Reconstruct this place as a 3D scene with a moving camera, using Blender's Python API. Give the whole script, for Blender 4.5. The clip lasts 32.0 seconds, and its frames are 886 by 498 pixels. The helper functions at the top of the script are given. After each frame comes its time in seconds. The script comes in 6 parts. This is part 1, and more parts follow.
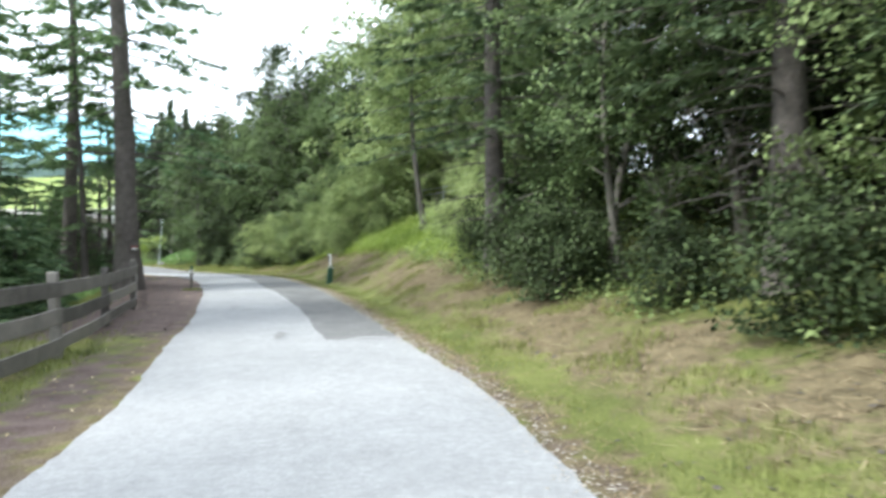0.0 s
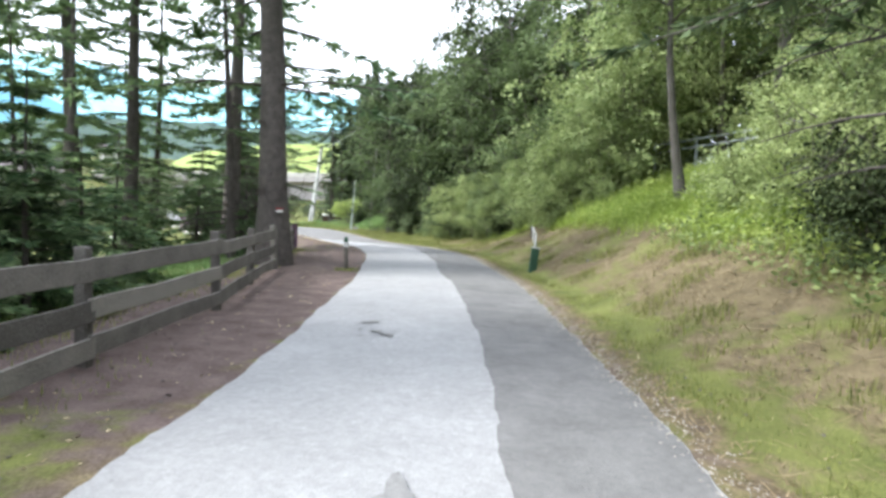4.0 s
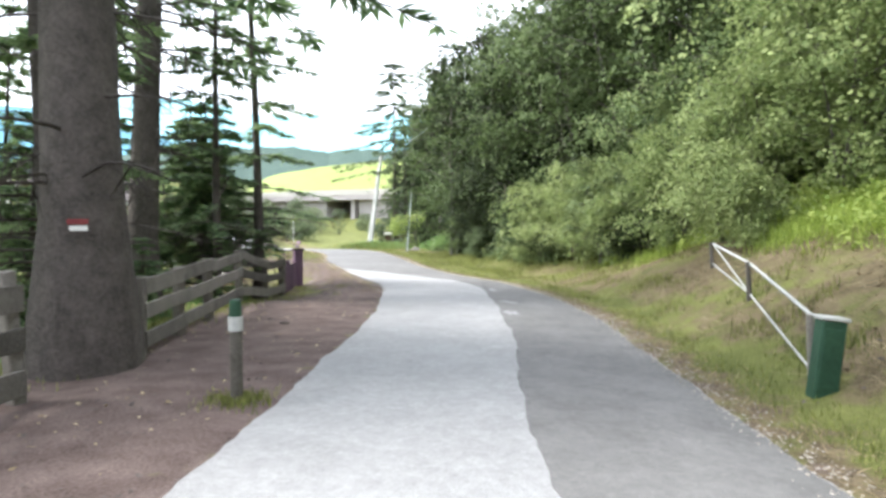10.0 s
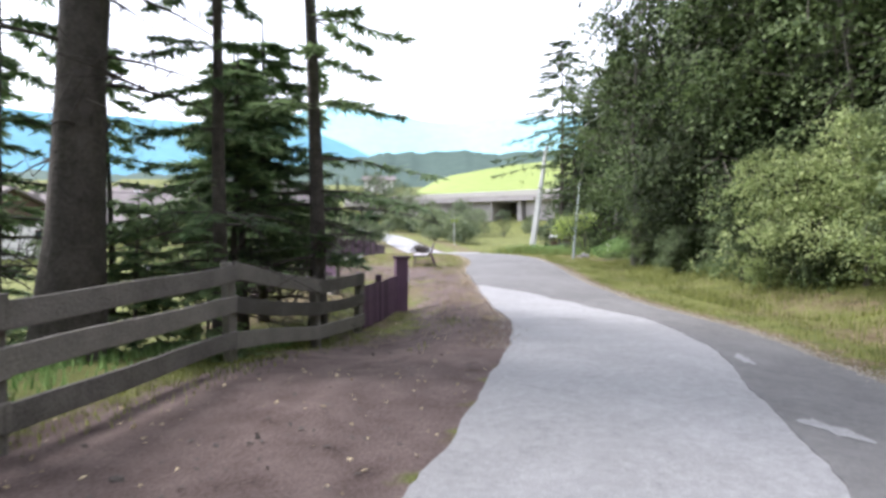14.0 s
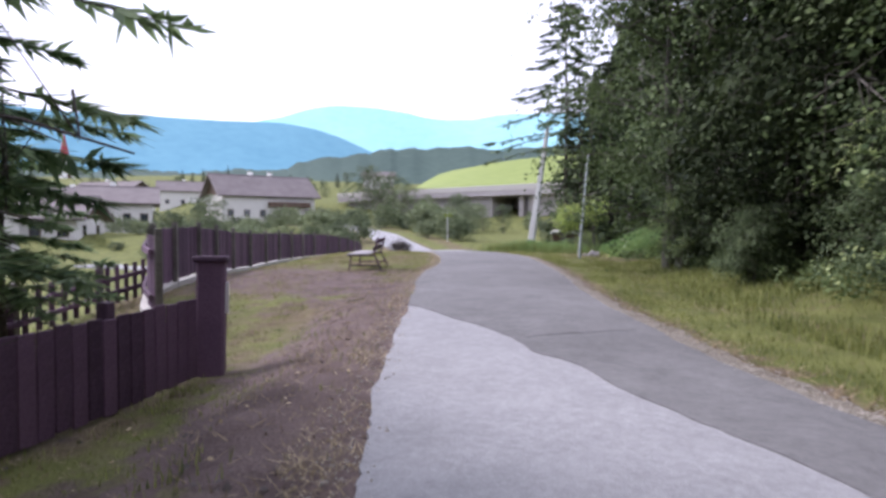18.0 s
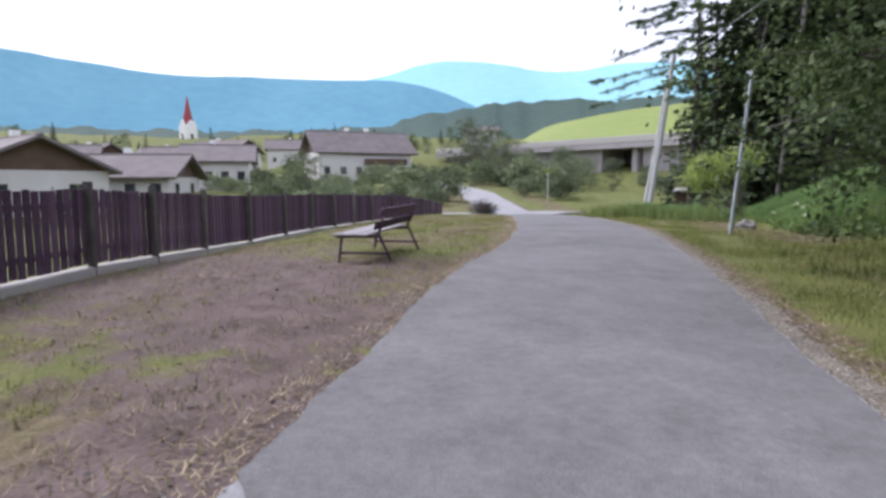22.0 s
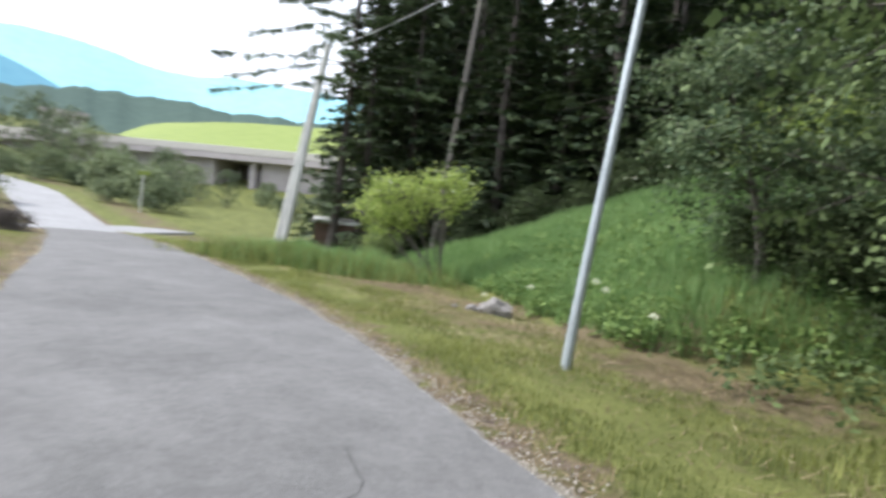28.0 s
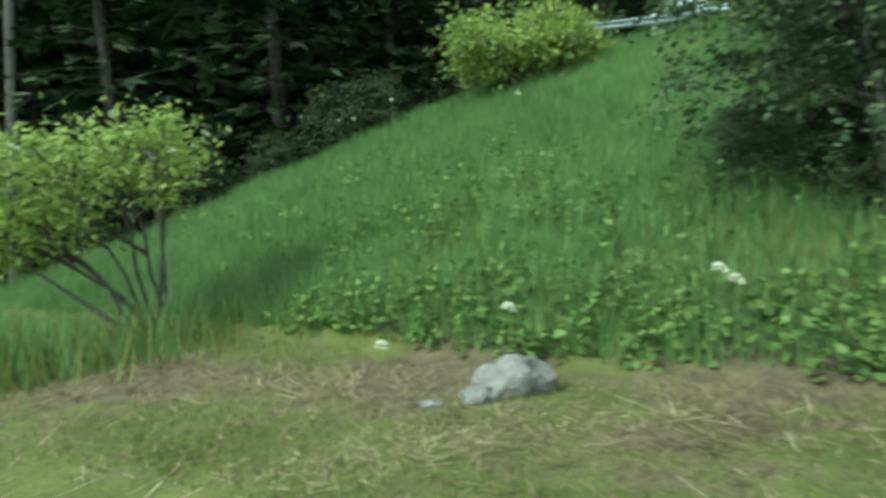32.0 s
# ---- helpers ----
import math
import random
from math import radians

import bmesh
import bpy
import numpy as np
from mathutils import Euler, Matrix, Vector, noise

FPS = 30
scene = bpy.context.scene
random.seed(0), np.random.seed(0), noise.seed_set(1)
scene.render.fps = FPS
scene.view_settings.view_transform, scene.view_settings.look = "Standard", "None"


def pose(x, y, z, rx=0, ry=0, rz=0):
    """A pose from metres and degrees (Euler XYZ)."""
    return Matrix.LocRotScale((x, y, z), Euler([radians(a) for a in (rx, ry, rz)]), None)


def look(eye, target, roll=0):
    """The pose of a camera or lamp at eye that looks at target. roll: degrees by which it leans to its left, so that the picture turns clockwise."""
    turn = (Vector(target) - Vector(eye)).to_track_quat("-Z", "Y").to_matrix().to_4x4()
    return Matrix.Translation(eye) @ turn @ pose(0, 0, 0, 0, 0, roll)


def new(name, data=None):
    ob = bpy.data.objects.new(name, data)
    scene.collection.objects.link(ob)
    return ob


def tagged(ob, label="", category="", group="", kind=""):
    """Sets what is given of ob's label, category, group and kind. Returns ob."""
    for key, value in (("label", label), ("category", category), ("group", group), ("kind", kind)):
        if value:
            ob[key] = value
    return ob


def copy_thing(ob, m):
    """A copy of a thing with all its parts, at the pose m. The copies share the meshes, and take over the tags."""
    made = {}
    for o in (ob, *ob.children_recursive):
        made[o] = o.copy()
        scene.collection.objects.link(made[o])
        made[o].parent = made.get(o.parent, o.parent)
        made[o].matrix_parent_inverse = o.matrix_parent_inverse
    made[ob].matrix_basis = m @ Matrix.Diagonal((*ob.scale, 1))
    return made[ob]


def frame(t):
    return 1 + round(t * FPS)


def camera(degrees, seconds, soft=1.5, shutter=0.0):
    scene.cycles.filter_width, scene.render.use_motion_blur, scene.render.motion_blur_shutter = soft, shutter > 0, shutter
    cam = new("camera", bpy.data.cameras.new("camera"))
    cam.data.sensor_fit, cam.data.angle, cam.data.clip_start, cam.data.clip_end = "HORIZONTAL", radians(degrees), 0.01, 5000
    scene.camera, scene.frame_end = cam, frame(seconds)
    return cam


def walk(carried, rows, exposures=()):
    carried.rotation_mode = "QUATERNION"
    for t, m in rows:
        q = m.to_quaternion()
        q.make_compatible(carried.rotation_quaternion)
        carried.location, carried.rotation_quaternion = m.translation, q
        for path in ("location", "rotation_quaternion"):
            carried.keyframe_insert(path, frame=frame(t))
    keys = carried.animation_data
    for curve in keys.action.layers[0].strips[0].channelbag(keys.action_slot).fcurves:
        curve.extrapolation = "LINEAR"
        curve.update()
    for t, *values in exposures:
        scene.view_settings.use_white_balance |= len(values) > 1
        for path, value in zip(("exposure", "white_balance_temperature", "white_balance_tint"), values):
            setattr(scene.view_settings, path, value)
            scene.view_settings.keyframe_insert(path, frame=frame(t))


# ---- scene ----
cam = camera(72.6, 32.0, soft=3.1, shutter=0.3)
# seconds, eye (metres), yaw, pitch, roll (degrees)
ROWS = [
    (0.0, -0.151, 4.871, 1.561, 3.40, -0.54, 0.47),
    (0.5, -0.522, 5.855, 1.561, 10.61, -3.86, 0.07),
    (1.0, -0.824, 6.772, 1.561, 15.07, -1.09, 0.54),
    (1.5, -1.190, 7.685, 1.561, 17.64, -3.89, 0.49),
    (2.0, -1.367, 8.661, 1.561, 20.41, -4.54, -1.49),
    (2.5, -1.565, 9.457, 1.561, 17.51, -2.76, -1.27),
    (3.0, -1.829, 10.370, 1.561, 21.97, -3.52, 0.79),
    (3.5, -1.960, 11.221, 1.561, 21.58, -3.33, -1.19),
    (5.5, -3.259, 14.710, 1.561, 24.20, -4.79, -1.00),
    (6.0, -3.765, 15.432, 1.550, 27.03, -4.45, 2.10),
    (6.5, -4.185, 16.261, 1.550, 25.97, -4.73, 0.80),
    (7.0, -4.554, 17.145, 1.559, 23.69, -3.53, -0.40),
    (7.5, -4.897, 18.018, 1.571, 24.58, -2.75, 0.70),
    (8.0, -5.192, 18.865, 1.563, 28.33, -1.32, 0.80),
    (8.5, -5.418, 19.651, 1.537, 27.27, -1.83, 1.10),
    (9.0, -5.645, 20.435, 1.508, 28.40, -3.70, 0.70),
    (9.5, -5.907, 21.229, 1.476, 29.78, -1.92, 0.80),
    (10.0, -6.194, 21.966, 1.454, 29.93, -2.09, 0.30),
    (10.5, -6.504, 22.727, 1.425, 30.70, -3.56, -0.90),
    (11.0, -6.888, 23.426, 1.404, 32.02, -4.65, -0.90),
    (11.5, -7.342, 24.200, 1.388, 38.26, -4.30, -0.20),
    (12.0, -7.831, 24.978, 1.408, 41.55, -2.87, -1.90),
    (12.5, -8.337, 25.659, 1.403, 46.65, -4.39, -1.60),
    (13.0, -8.821, 26.293, 1.393, 45.22, -3.67, -0.40),
    (13.5, -9.238, 27.014, 1.372, 47.34, -3.84, -0.80),
    (14.0, -9.707, 27.760, 1.354, 46.03, -1.78, 0.00),
    (14.5, -10.199, 28.495, 1.329, 45.22, -1.66, -0.70),
    (17.0, -12.638, 32.146, 1.109, 43.97, -2.29, -1.90),
    (17.5, -13.093, 32.826, 1.100, 44.84, -2.35, -1.20),
    (18.0, -13.581, 33.494, 1.089, 46.50, -1.98, -0.00),
    (18.5, -14.104, 34.153, 1.066, 49.67, -2.15, 0.90),
    (19.0, -14.608, 34.797, 1.066, 48.10, -2.84, -0.80),
    (19.5, -15.120, 35.412, 1.079, 49.80, -4.33, 0.30),
    (20.0, -15.633, 36.034, 1.088, 49.15, -4.65, 1.00),
    (20.5, -16.146, 36.698, 1.093, 50.32, -5.82, 1.40),
    (21.0, -16.707, 37.337, 1.106, 49.52, -4.93, 1.30),
    (21.5, -17.284, 37.993, 1.135, 52.27, -6.14, -0.50),
    (22.0, -17.871, 38.606, 1.158, 56.57, -6.05, 0.20),
    (22.5, -18.438, 39.255, 1.195, 58.31, -7.30, -0.70),
    (23.0, -18.988, 39.901, 1.233, 51.22, -5.39, -1.50),
    (23.5, -19.553, 40.511, 1.259, 51.17, -3.96, -0.10),
    (24.0, -20.186, 41.068, 1.296, 49.17, -3.87, -0.50),
    (24.5, -20.825, 41.718, 1.273, 50.07, -5.19, -1.00),
    (26.5, -23.386, 44.015, 1.258, 47.75, -5.63, -0.80),
    (27.0, -23.925, 44.646, 1.258, 41.08, -4.65, -1.50),
    (27.5, -24.447, 45.264, 1.249, 41.38, -3.84, -3.80),
    (28.0, -24.884, 45.895, 1.231, 20.41, -2.38, -6.40),
    (28.5, -25.277, 46.565, 1.221, 12.10, -1.12, -6.80),
    (29.0, -25.819, 47.267, 1.236, 2.67, -2.24, -5.70),
    (29.5, -26.439, 47.948, 1.239, 3.36, -2.21, -1.80),
    (30.0, -27.016, 48.583, 1.220, -1.93, -4.79, -2.00),
    (30.5, -27.562, 49.288, 1.229, -7.51, -3.15, 1.20),
    (31.0, -28.011, 49.998, 1.249, -22.6, -1.03, 1.60),
    (31.5, -28.568, 50.672, 1.265, -27.93, -4.24, 4.40),
    (32.0, -29.098, 51.348, 1.246, -19.83, -4.50, 3.60),
]
EXPOSURES = [
    (0.0, 1.7, 6000, 4), (1.0, 1.4, 6000, 8), (2.5, 1.65, 6000, 9), (6.0, 1.86, 6250, 8), (7.0, 1.7, 6250, 8), (8.0, 1.96, 6250, 8), (9.0, 2.04, 6250, 9), (11.0, 1.9, 6250, 10), (12.0, 2.08, 6250, 10), (13.0, 1.95, 6200, 12), (14.0, 1.55, 6100, 17), (17.0, 1.12, 5900, 27), (20.0, 0.55, 5850, 24),
    (22.0, 0.7, 5900, 21), (24.0, 0.7, 5850, 23), (27.0, 0.95, 6050, 14), (28.5, 1.22, 6150, 11), (30.0, 1.28, 5900, 13), (31.0, 1.0, 5850, 0), (32.0, 0.8, 5750, -22),
]
walk(cam, [(t, pose(x, y, z, 0, 0, yaw) @ pose(0, 0, 0, 90 + pitch) @ pose(0, 0, 0, 0, 0, -roll))
           for t, x, y, z, yaw, pitch, roll in ROWS], EXPOSURES)

# ---- daylight: a bright, thinly clouded sky, the sun soft behind it on the valley side ----
SUN_AZ, SUN_EL = radians(112), radians(42)   # azimuth counter-clockwise from +y
world = bpy.data.worlds.new("sky")
scene.world = world
world.use_nodes = True
wn, wl = world.node_tree.nodes, world.node_tree.links
sky = wn.new("ShaderNodeTexSky")
sky.sky_type = 'NISHITA'
sky.sun_disc = False
sky.sun_elevation, sky.sun_rotation = SUN_EL, -SUN_AZ
scale_sky = wn.new("ShaderNodeVectorMath")
scale_sky.operation = 'SCALE'
scale_sky.inputs["Scale"].default_value = 0.12
cloud_noise = wn.new("ShaderNodeTexNoise")
cloud_noise.inputs["Scale"].default_value = 2.2
cloud_noise.inputs["Detail"].default_value = 5
cloud_ramp = wn.new("ShaderNodeValToRGB")
cloud_ramp.color_ramp.elements[0].color = (0.80, 0.84, 0.90, 1)
cloud_ramp.color_ramp.elements[1].color = (1.0, 1.0, 1.0, 1)
cloud_ramp.color_ramp.elements[0].position, cloud_ramp.color_ramp.elements[1].position = 0.35, 0.65
sky_mix = wn.new("ShaderNodeMix")
sky_mix.data_type = 'RGBA'
sky_mix.inputs[0].default_value = 0.82
wl.new(sky.outputs[0], scale_sky.inputs[0])
wl.new(cloud_noise.outputs["Fac"], cloud_ramp.inputs[0])
wl.new(scale_sky.outputs[0], sky_mix.inputs[6])
wl.new(cloud_ramp.outputs[0], sky_mix.inputs[7])
wl.new(sky_mix.outputs[2], wn["Background"].inputs[0])
wn["Background"].inputs[1].default_value = 1.0
sun = new("sun", bpy.data.lights.new("sun", 'SUN'))
sun.data.energy, sun.data.angle, sun.data.color = 2.4, radians(18), (1.0, 0.95, 0.86)
sun.matrix_world = look((-math.sin(SUN_AZ) * math.cos(SUN_EL) * 50, math.cos(SUN_AZ) * math.cos(SUN_EL) * 50, math.sin(SUN_EL) * 50), (0, 0, 0))

# ---- materials ----
def mat(name, low, high, scale=6.0, rough=0.8, bump=0.2, fine=60.0, metal=0.0, island=0.0, objrand=0.0, translucent=0.0, spec=0.3):
    """A surface that varies between two colours at two sizes, with relief; island and objrand vary it from piece to piece."""
    m = bpy.data.materials.new(name)
    m.use_nodes = True
    n, l = m.node_tree.nodes, m.node_tree.links
    b = n["Principled BSDF"]
    b.inputs["Roughness"].default_value, b.inputs["Metallic"].default_value = rough, metal
    b.inputs["Specular IOR Level"].default_value = spec
    co = n.new("ShaderNodeTexCoord")
    big, small = n.new("ShaderNodeTexNoise"), n.new("ShaderNodeTexNoise")
    for tex, s, d in ((big, scale, 4), (small, fine, 3)):
        tex.inputs["Scale"].default_value, tex.inputs["Detail"].default_value = s, d
        l.new(co.outputs["Object"], tex.inputs["Vector"])
    add = n.new("ShaderNodeMath")
    add.operation = 'MULTIPLY_ADD'
    add.inputs[1].default_value = 0.55
    half = n.new("ShaderNodeMath")
    half.operation = 'MULTIPLY'
    half.inputs[1].default_value = 0.5
    l.new(big.outputs["Fac"], add.inputs[0])
    l.new(small.outputs["Fac"], half.inputs[0])
    l.new(half.outputs[0], add.inputs[2])
    last = add
    for src, k in (("island", island), ("obj", objrand)):
        if k:
            info = n.new("ShaderNodeNewGeometry") if src == "island" else n.new("ShaderNodeObjectInfo")
            r = n.new("ShaderNodeMath")
            r.operation = 'MULTIPLY_ADD'
            r.inputs[1].default_value = k
            l.new(info.outputs["Random Per Island" if src == "island" else "Random"], r.inputs[0])
            shift = n.new("ShaderNodeMath")
            shift.operation = 'SUBTRACT'
            shift.inputs[1].default_value = k / 2
            l.new(last.outputs[0], shift.inputs[0])
            l.new(shift.outputs[0], r.inputs[2])
            last = r
    ramp = n.new("ShaderNodeValToRGB")
    ramp.color_ramp.elements[0].color, ramp.color_ramp.elements[1].color = (*low, 1), (*high, 1)
    ramp.color_ramp.elements[0].position, ramp.color_ramp.elements[1].position = 0.25, 0.8
    l.new(last.outputs[0], ramp.inputs[0])
    l.new(ramp.outputs[0], b.inputs["Base Color"])
    if bump:
        bm = n.new("ShaderNodeBump")
        bm.inputs["Strength"].default_value, bm.inputs["Distance"].default_value = bump, 0.02
        l.new(small.outputs["Fac"], bm.inputs["Height"])
        l.new(bm.outputs[0], b.inputs["Normal"])
    if translucent:
        tr, mx = n.new("ShaderNodeBsdfTranslucent"), n.new("ShaderNodeMixShader")
        mx.inputs[0].default_value = translucent
        l.new(ramp.outputs[0], tr.inputs["Color"])
        l.new(b.outputs[0], mx.inputs[1])
        l.new(tr.outputs[0], mx.inputs[2])
        l.new(mx.outputs[0], n["Material Output"].inputs["Surface"])
    return m


def asphalt(name, mean, patch, grain):
    """Worn paving: broad dusty patches, hand-sized mottling and stone grain, each with its own share, and a gritty relief."""
    m = bpy.data.materials.new(name)
    m.use_nodes = True
    n, l = m.node_tree.nodes, m.node_tree.links
    b = n["Principled BSDF"]
    b.inputs["Roughness"].default_value, b.inputs["Specular IOR Level"].default_value = 0.95, 0.1
    co = n.new("ShaderNodeTexCoord")
    last = None
    for size, detail, share in ((0.35, 3, patch), (2.2, 5, patch * 0.9), (14, 4, grain * 0.7), (75, 3, grain), (260, 2, grain)):
        tex = n.new("ShaderNodeTexNoise")
        tex.inputs["Scale"].default_value, tex.inputs["Detail"].default_value, tex.inputs["Roughness"].default_value = size, detail, 0.65
        l.new(co.outputs["Object"], tex.inputs["Vector"])
        k = n.new("ShaderNodeMath")
        k.operation = 'MULTIPLY_ADD'
        k.inputs[1].default_value, k.inputs[2].default_value = share, 1.0 - share / 2
        l.new(tex.outputs["Fac"], k.inputs[0])
        if last is not None:
            times = n.new("ShaderNodeMath")
            times.operation = 'MULTIPLY'
            l.new(last.outputs[0], times.inputs[0])
            l.new(k.outputs[0], times.inputs[1])
            last = times
        else:
            last = k
    tone = n.new("ShaderNodeVectorMath")
    tone.operation = 'SCALE'
    tone.inputs[0].default_value = mean
    l.new(last.outputs[0], tone.inputs["Scale"])
    l.new(tone.outputs[0], b.inputs["Base Color"])
    chips = n.new("ShaderNodeTexVoronoi")
    chips.inputs["Scale"].default_value = 90
    l.new(co.outputs["Object"], chips.inputs["Vector"])
    bump = n.new("ShaderNodeBump")
    bump.inputs["Strength"].default_value, bump.inputs["Distance"].default_value = 0.5, 0.008
    l.new(chips.outputs["Distance"], bump.inputs["Height"])
    l.new(bump.outputs[0], b.inputs["Normal"])
    return m


M_PALE = asphalt("pale_worn_asphalt", (0.29, 0.29, 0.299), 0.45, 0.9)
M_DARK = asphalt("grey_asphalt", (0.165, 0.163, 0.164), 0.75, 0.8)
M_CRACK = mat("crack_filler", (0.06, 0.06, 0.06), (0.11, 0.11, 0.11), 5, 0.9, 0.3)
M_STAINED = mat("stained_asphalt", (0.15, 0.148, 0.15), (0.29, 0.287, 0.29), 14, 0.9, 0.3, 90, spec=0.1)
M_BARK = mat("conifer_bark", (0.035, 0.031, 0.03), (0.15, 0.13, 0.12), 5, 0.95, 1.0, 24)
M_BARK_GREY = mat("grey_bark", (0.055, 0.05, 0.043), (0.18, 0.165, 0.145), 4, 0.95, 0.8, 30)
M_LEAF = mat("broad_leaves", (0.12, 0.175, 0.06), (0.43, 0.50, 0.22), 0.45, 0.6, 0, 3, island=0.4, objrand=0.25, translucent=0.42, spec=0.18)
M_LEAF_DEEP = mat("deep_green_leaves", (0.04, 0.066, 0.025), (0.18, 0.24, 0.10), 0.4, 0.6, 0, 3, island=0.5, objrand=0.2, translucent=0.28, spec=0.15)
# Copy of the leaves with the shade under the crowns put into the colour.
M_LEAF_SHADED = mat("dark_shaded_leaves", (0.012, 0.02, 0.009), (0.062, 0.085, 0.035), 0.4, 0.7, 0, 3, island=0.5, objrand=0.25, translucent=0.12, spec=0.1)
M_LEAF_YELLOW = mat("yellow_green_leaves", (0.20, 0.29, 0.06), (0.50, 0.58, 0.19), 0.5, 0.6, 0, 8, island=0.5, objrand=0.1, translucent=0.5)
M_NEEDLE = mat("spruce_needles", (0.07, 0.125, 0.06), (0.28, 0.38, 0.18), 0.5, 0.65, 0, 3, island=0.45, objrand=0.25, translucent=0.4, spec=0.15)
# Two needle tones that carry the wood's shade in their colour, deep and medium.
M_NEEDLE_SHADE = mat("shade_dark_spruce_needles", (0.02, 0.036, 0.02), (0.095, 0.13, 0.06), 0.5, 0.65, 0, 3, island=0.5, objrand=0.2, translucent=0.15)
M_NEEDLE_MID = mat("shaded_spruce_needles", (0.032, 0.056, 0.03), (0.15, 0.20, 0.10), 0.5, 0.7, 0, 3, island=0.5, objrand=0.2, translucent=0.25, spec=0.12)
M_GRASS = mat("meadow_grass", (0.085, 0.11, 0.028), (0.31, 0.33, 0.105), 0.5, 0.6, 0, 3, island=0.55, translucent=0.4)
M_GRASS_BRIGHT = mat("bright_bank_grass", (0.17, 0.25, 0.04), (0.44, 0.54, 0.13), 0.6, 0.6, 0, 3, island=0.5, translucent=0.5)
M_GRASS_DEEP = mat("tall_green_grass", (0.095, 0.19, 0.055), (0.29, 0.42, 0.17), 0.4, 0.6, 0, 3, island=0.45, translucent=0.45)
M_HAY = mat("cut_dry_grass", (0.10, 0.073, 0.04), (0.34, 0.265, 0.165), 0.5, 0.8, 0, 8, island=0.8, translucent=0.15)
M_STRAW = mat("pale_straw", (0.24, 0.185, 0.10), (0.60, 0.50, 0.33), 0.7, 0.8, 0, 8, island=0.8, translucent=0.2)
M_LEAF_MID = mat("mid_green_leaves", (0.09, 0.14, 0.05), (0.35, 0.42, 0.19), 0.4, 0.6, 0, 3, island=0.4, objrand=0.3, translucent=0.34, spec=0.15)
M_LEAF_GREY = mat("grey_green_leaves", (0.055, 0.09, 0.045), (0.235, 0.295, 0.15), 0.4, 0.6, 0, 3, island=0.45, objrand=0.25, translucent=0.3, spec=0.15)
M_WEED = mat("weed_leaves", (0.07, 0.13, 0.035), (0.27, 0.37, 0.12), 0.7, 0.6, 0, 4, island=0.5, translucent=0.35, spec=0.2)
# Leaf green greyed to carry the haze over the valley.
M_LEAF_FAR = mat("hazed_grey_green_valley_leaves", (0.055, 0.08, 0.042), (0.22, 0.265, 0.14), 0.3, 0.7, 0, 2, island=0.5, objrand=0.45, translucent=0.3)
M_WOOD = mat("weathered_boards", (0.085, 0.078, 0.072), (0.25, 0.23, 0.21), 3, 0.85, 0.6, 40, objrand=0.5)
M_STAIN = mat("dark_stained_wood", (0.052, 0.028, 0.052), (0.15, 0.088, 0.14), 3, 0.75, 0.4, 40, objrand=0.5)
M_SEAT = mat("grey_weathered_seat", (0.20, 0.19, 0.20), (0.38, 0.36, 0.37), 3, 0.8, 0.5, 40, objrand=0.3)
M_CONC = mat("pale_concrete", (0.36, 0.34, 0.32), (0.55, 0.53, 0.50), 2, 0.9, 0.3, 50)
M_GRAVEL = mat("dusty_gravel", (0.26, 0.235, 0.21), (0.52, 0.48, 0.43), 3.0, 0.95, 0.8, 70, spec=0.1)
M_SHOULDER = mat("crumbled_edge", (0.10, 0.088, 0.07), (0.30, 0.27, 0.225), 6.0, 0.95, 0.9, 55, spec=0.1)
M_CONC_DARK = mat("bridge_concrete", (0.30, 0.27, 0.28), (0.45, 0.42, 0.42), 0.6, 0.9, 0.2, 8)
M_STEEL = mat("galvanised_steel", (0.30, 0.34, 0.37), (0.50, 0.54, 0.57), 4, 0.5, 0.1, 40, metal=0.4)
M_POLE = mat("grey_weathered_pole", (0.36, 0.37, 0.37), (0.58, 0.58, 0.56), 3, 0.85, 0.4, 30)
M_GREEN = mat("dark_green_paint", (0.012, 0.04, 0.025), (0.04, 0.10, 0.06), 4, 0.5, 0.1, 30)
M_WHITE = mat("white_paint", (0.68, 0.68, 0.66), (0.85, 0.85, 0.82), 2, 0.7, 0.1, 30)
M_RENDER = mat("white_house_render", (0.48, 0.47, 0.45), (0.64, 0.63, 0.60), 0.4, 0.9, 0.1, 6)
M_ROOF = mat("grey_brown_roof_tiles", (0.10, 0.085, 0.085), (0.21, 0.185, 0.185), 0.6, 0.85, 0.3, 8)
M_SPIRE = mat("red_spire_shingles", (0.22, 0.04, 0.045), (0.34, 0.075, 0.08), 0.3, 0.7, 0.1, 3)
M_TIMBER = mat("brown_timber", (0.06, 0.04, 0.03), (0.15, 0.10, 0.075), 1, 0.8, 0.2, 10)
M_GLASS = mat("window_glass", (0.02, 0.025, 0.03), (0.05, 0.06, 0.07), 2, 0.08, 0, 10, spec=0.8)
M_STONE = mat("grey_stone", (0.11, 0.105, 0.10), (0.32, 0.30, 0.29), 9, 0.95, 0.9, 30)
M_FIELD = mat("bright_hay_meadow", (0.15, 0.20, 0.045), (0.235, 0.285, 0.08), 0.02, 0.9, 0, 0.3)
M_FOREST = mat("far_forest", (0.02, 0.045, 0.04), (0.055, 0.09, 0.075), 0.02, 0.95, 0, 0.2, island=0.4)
# Air haze is mixed into both mountain colours, bluer near and paler far.
M_MOUNT = mat("haze_blue_mountain_woods", (0.085, 0.225, 0.31), (0.14, 0.315, 0.40), 0.004, 1.0, 0, 0.03)
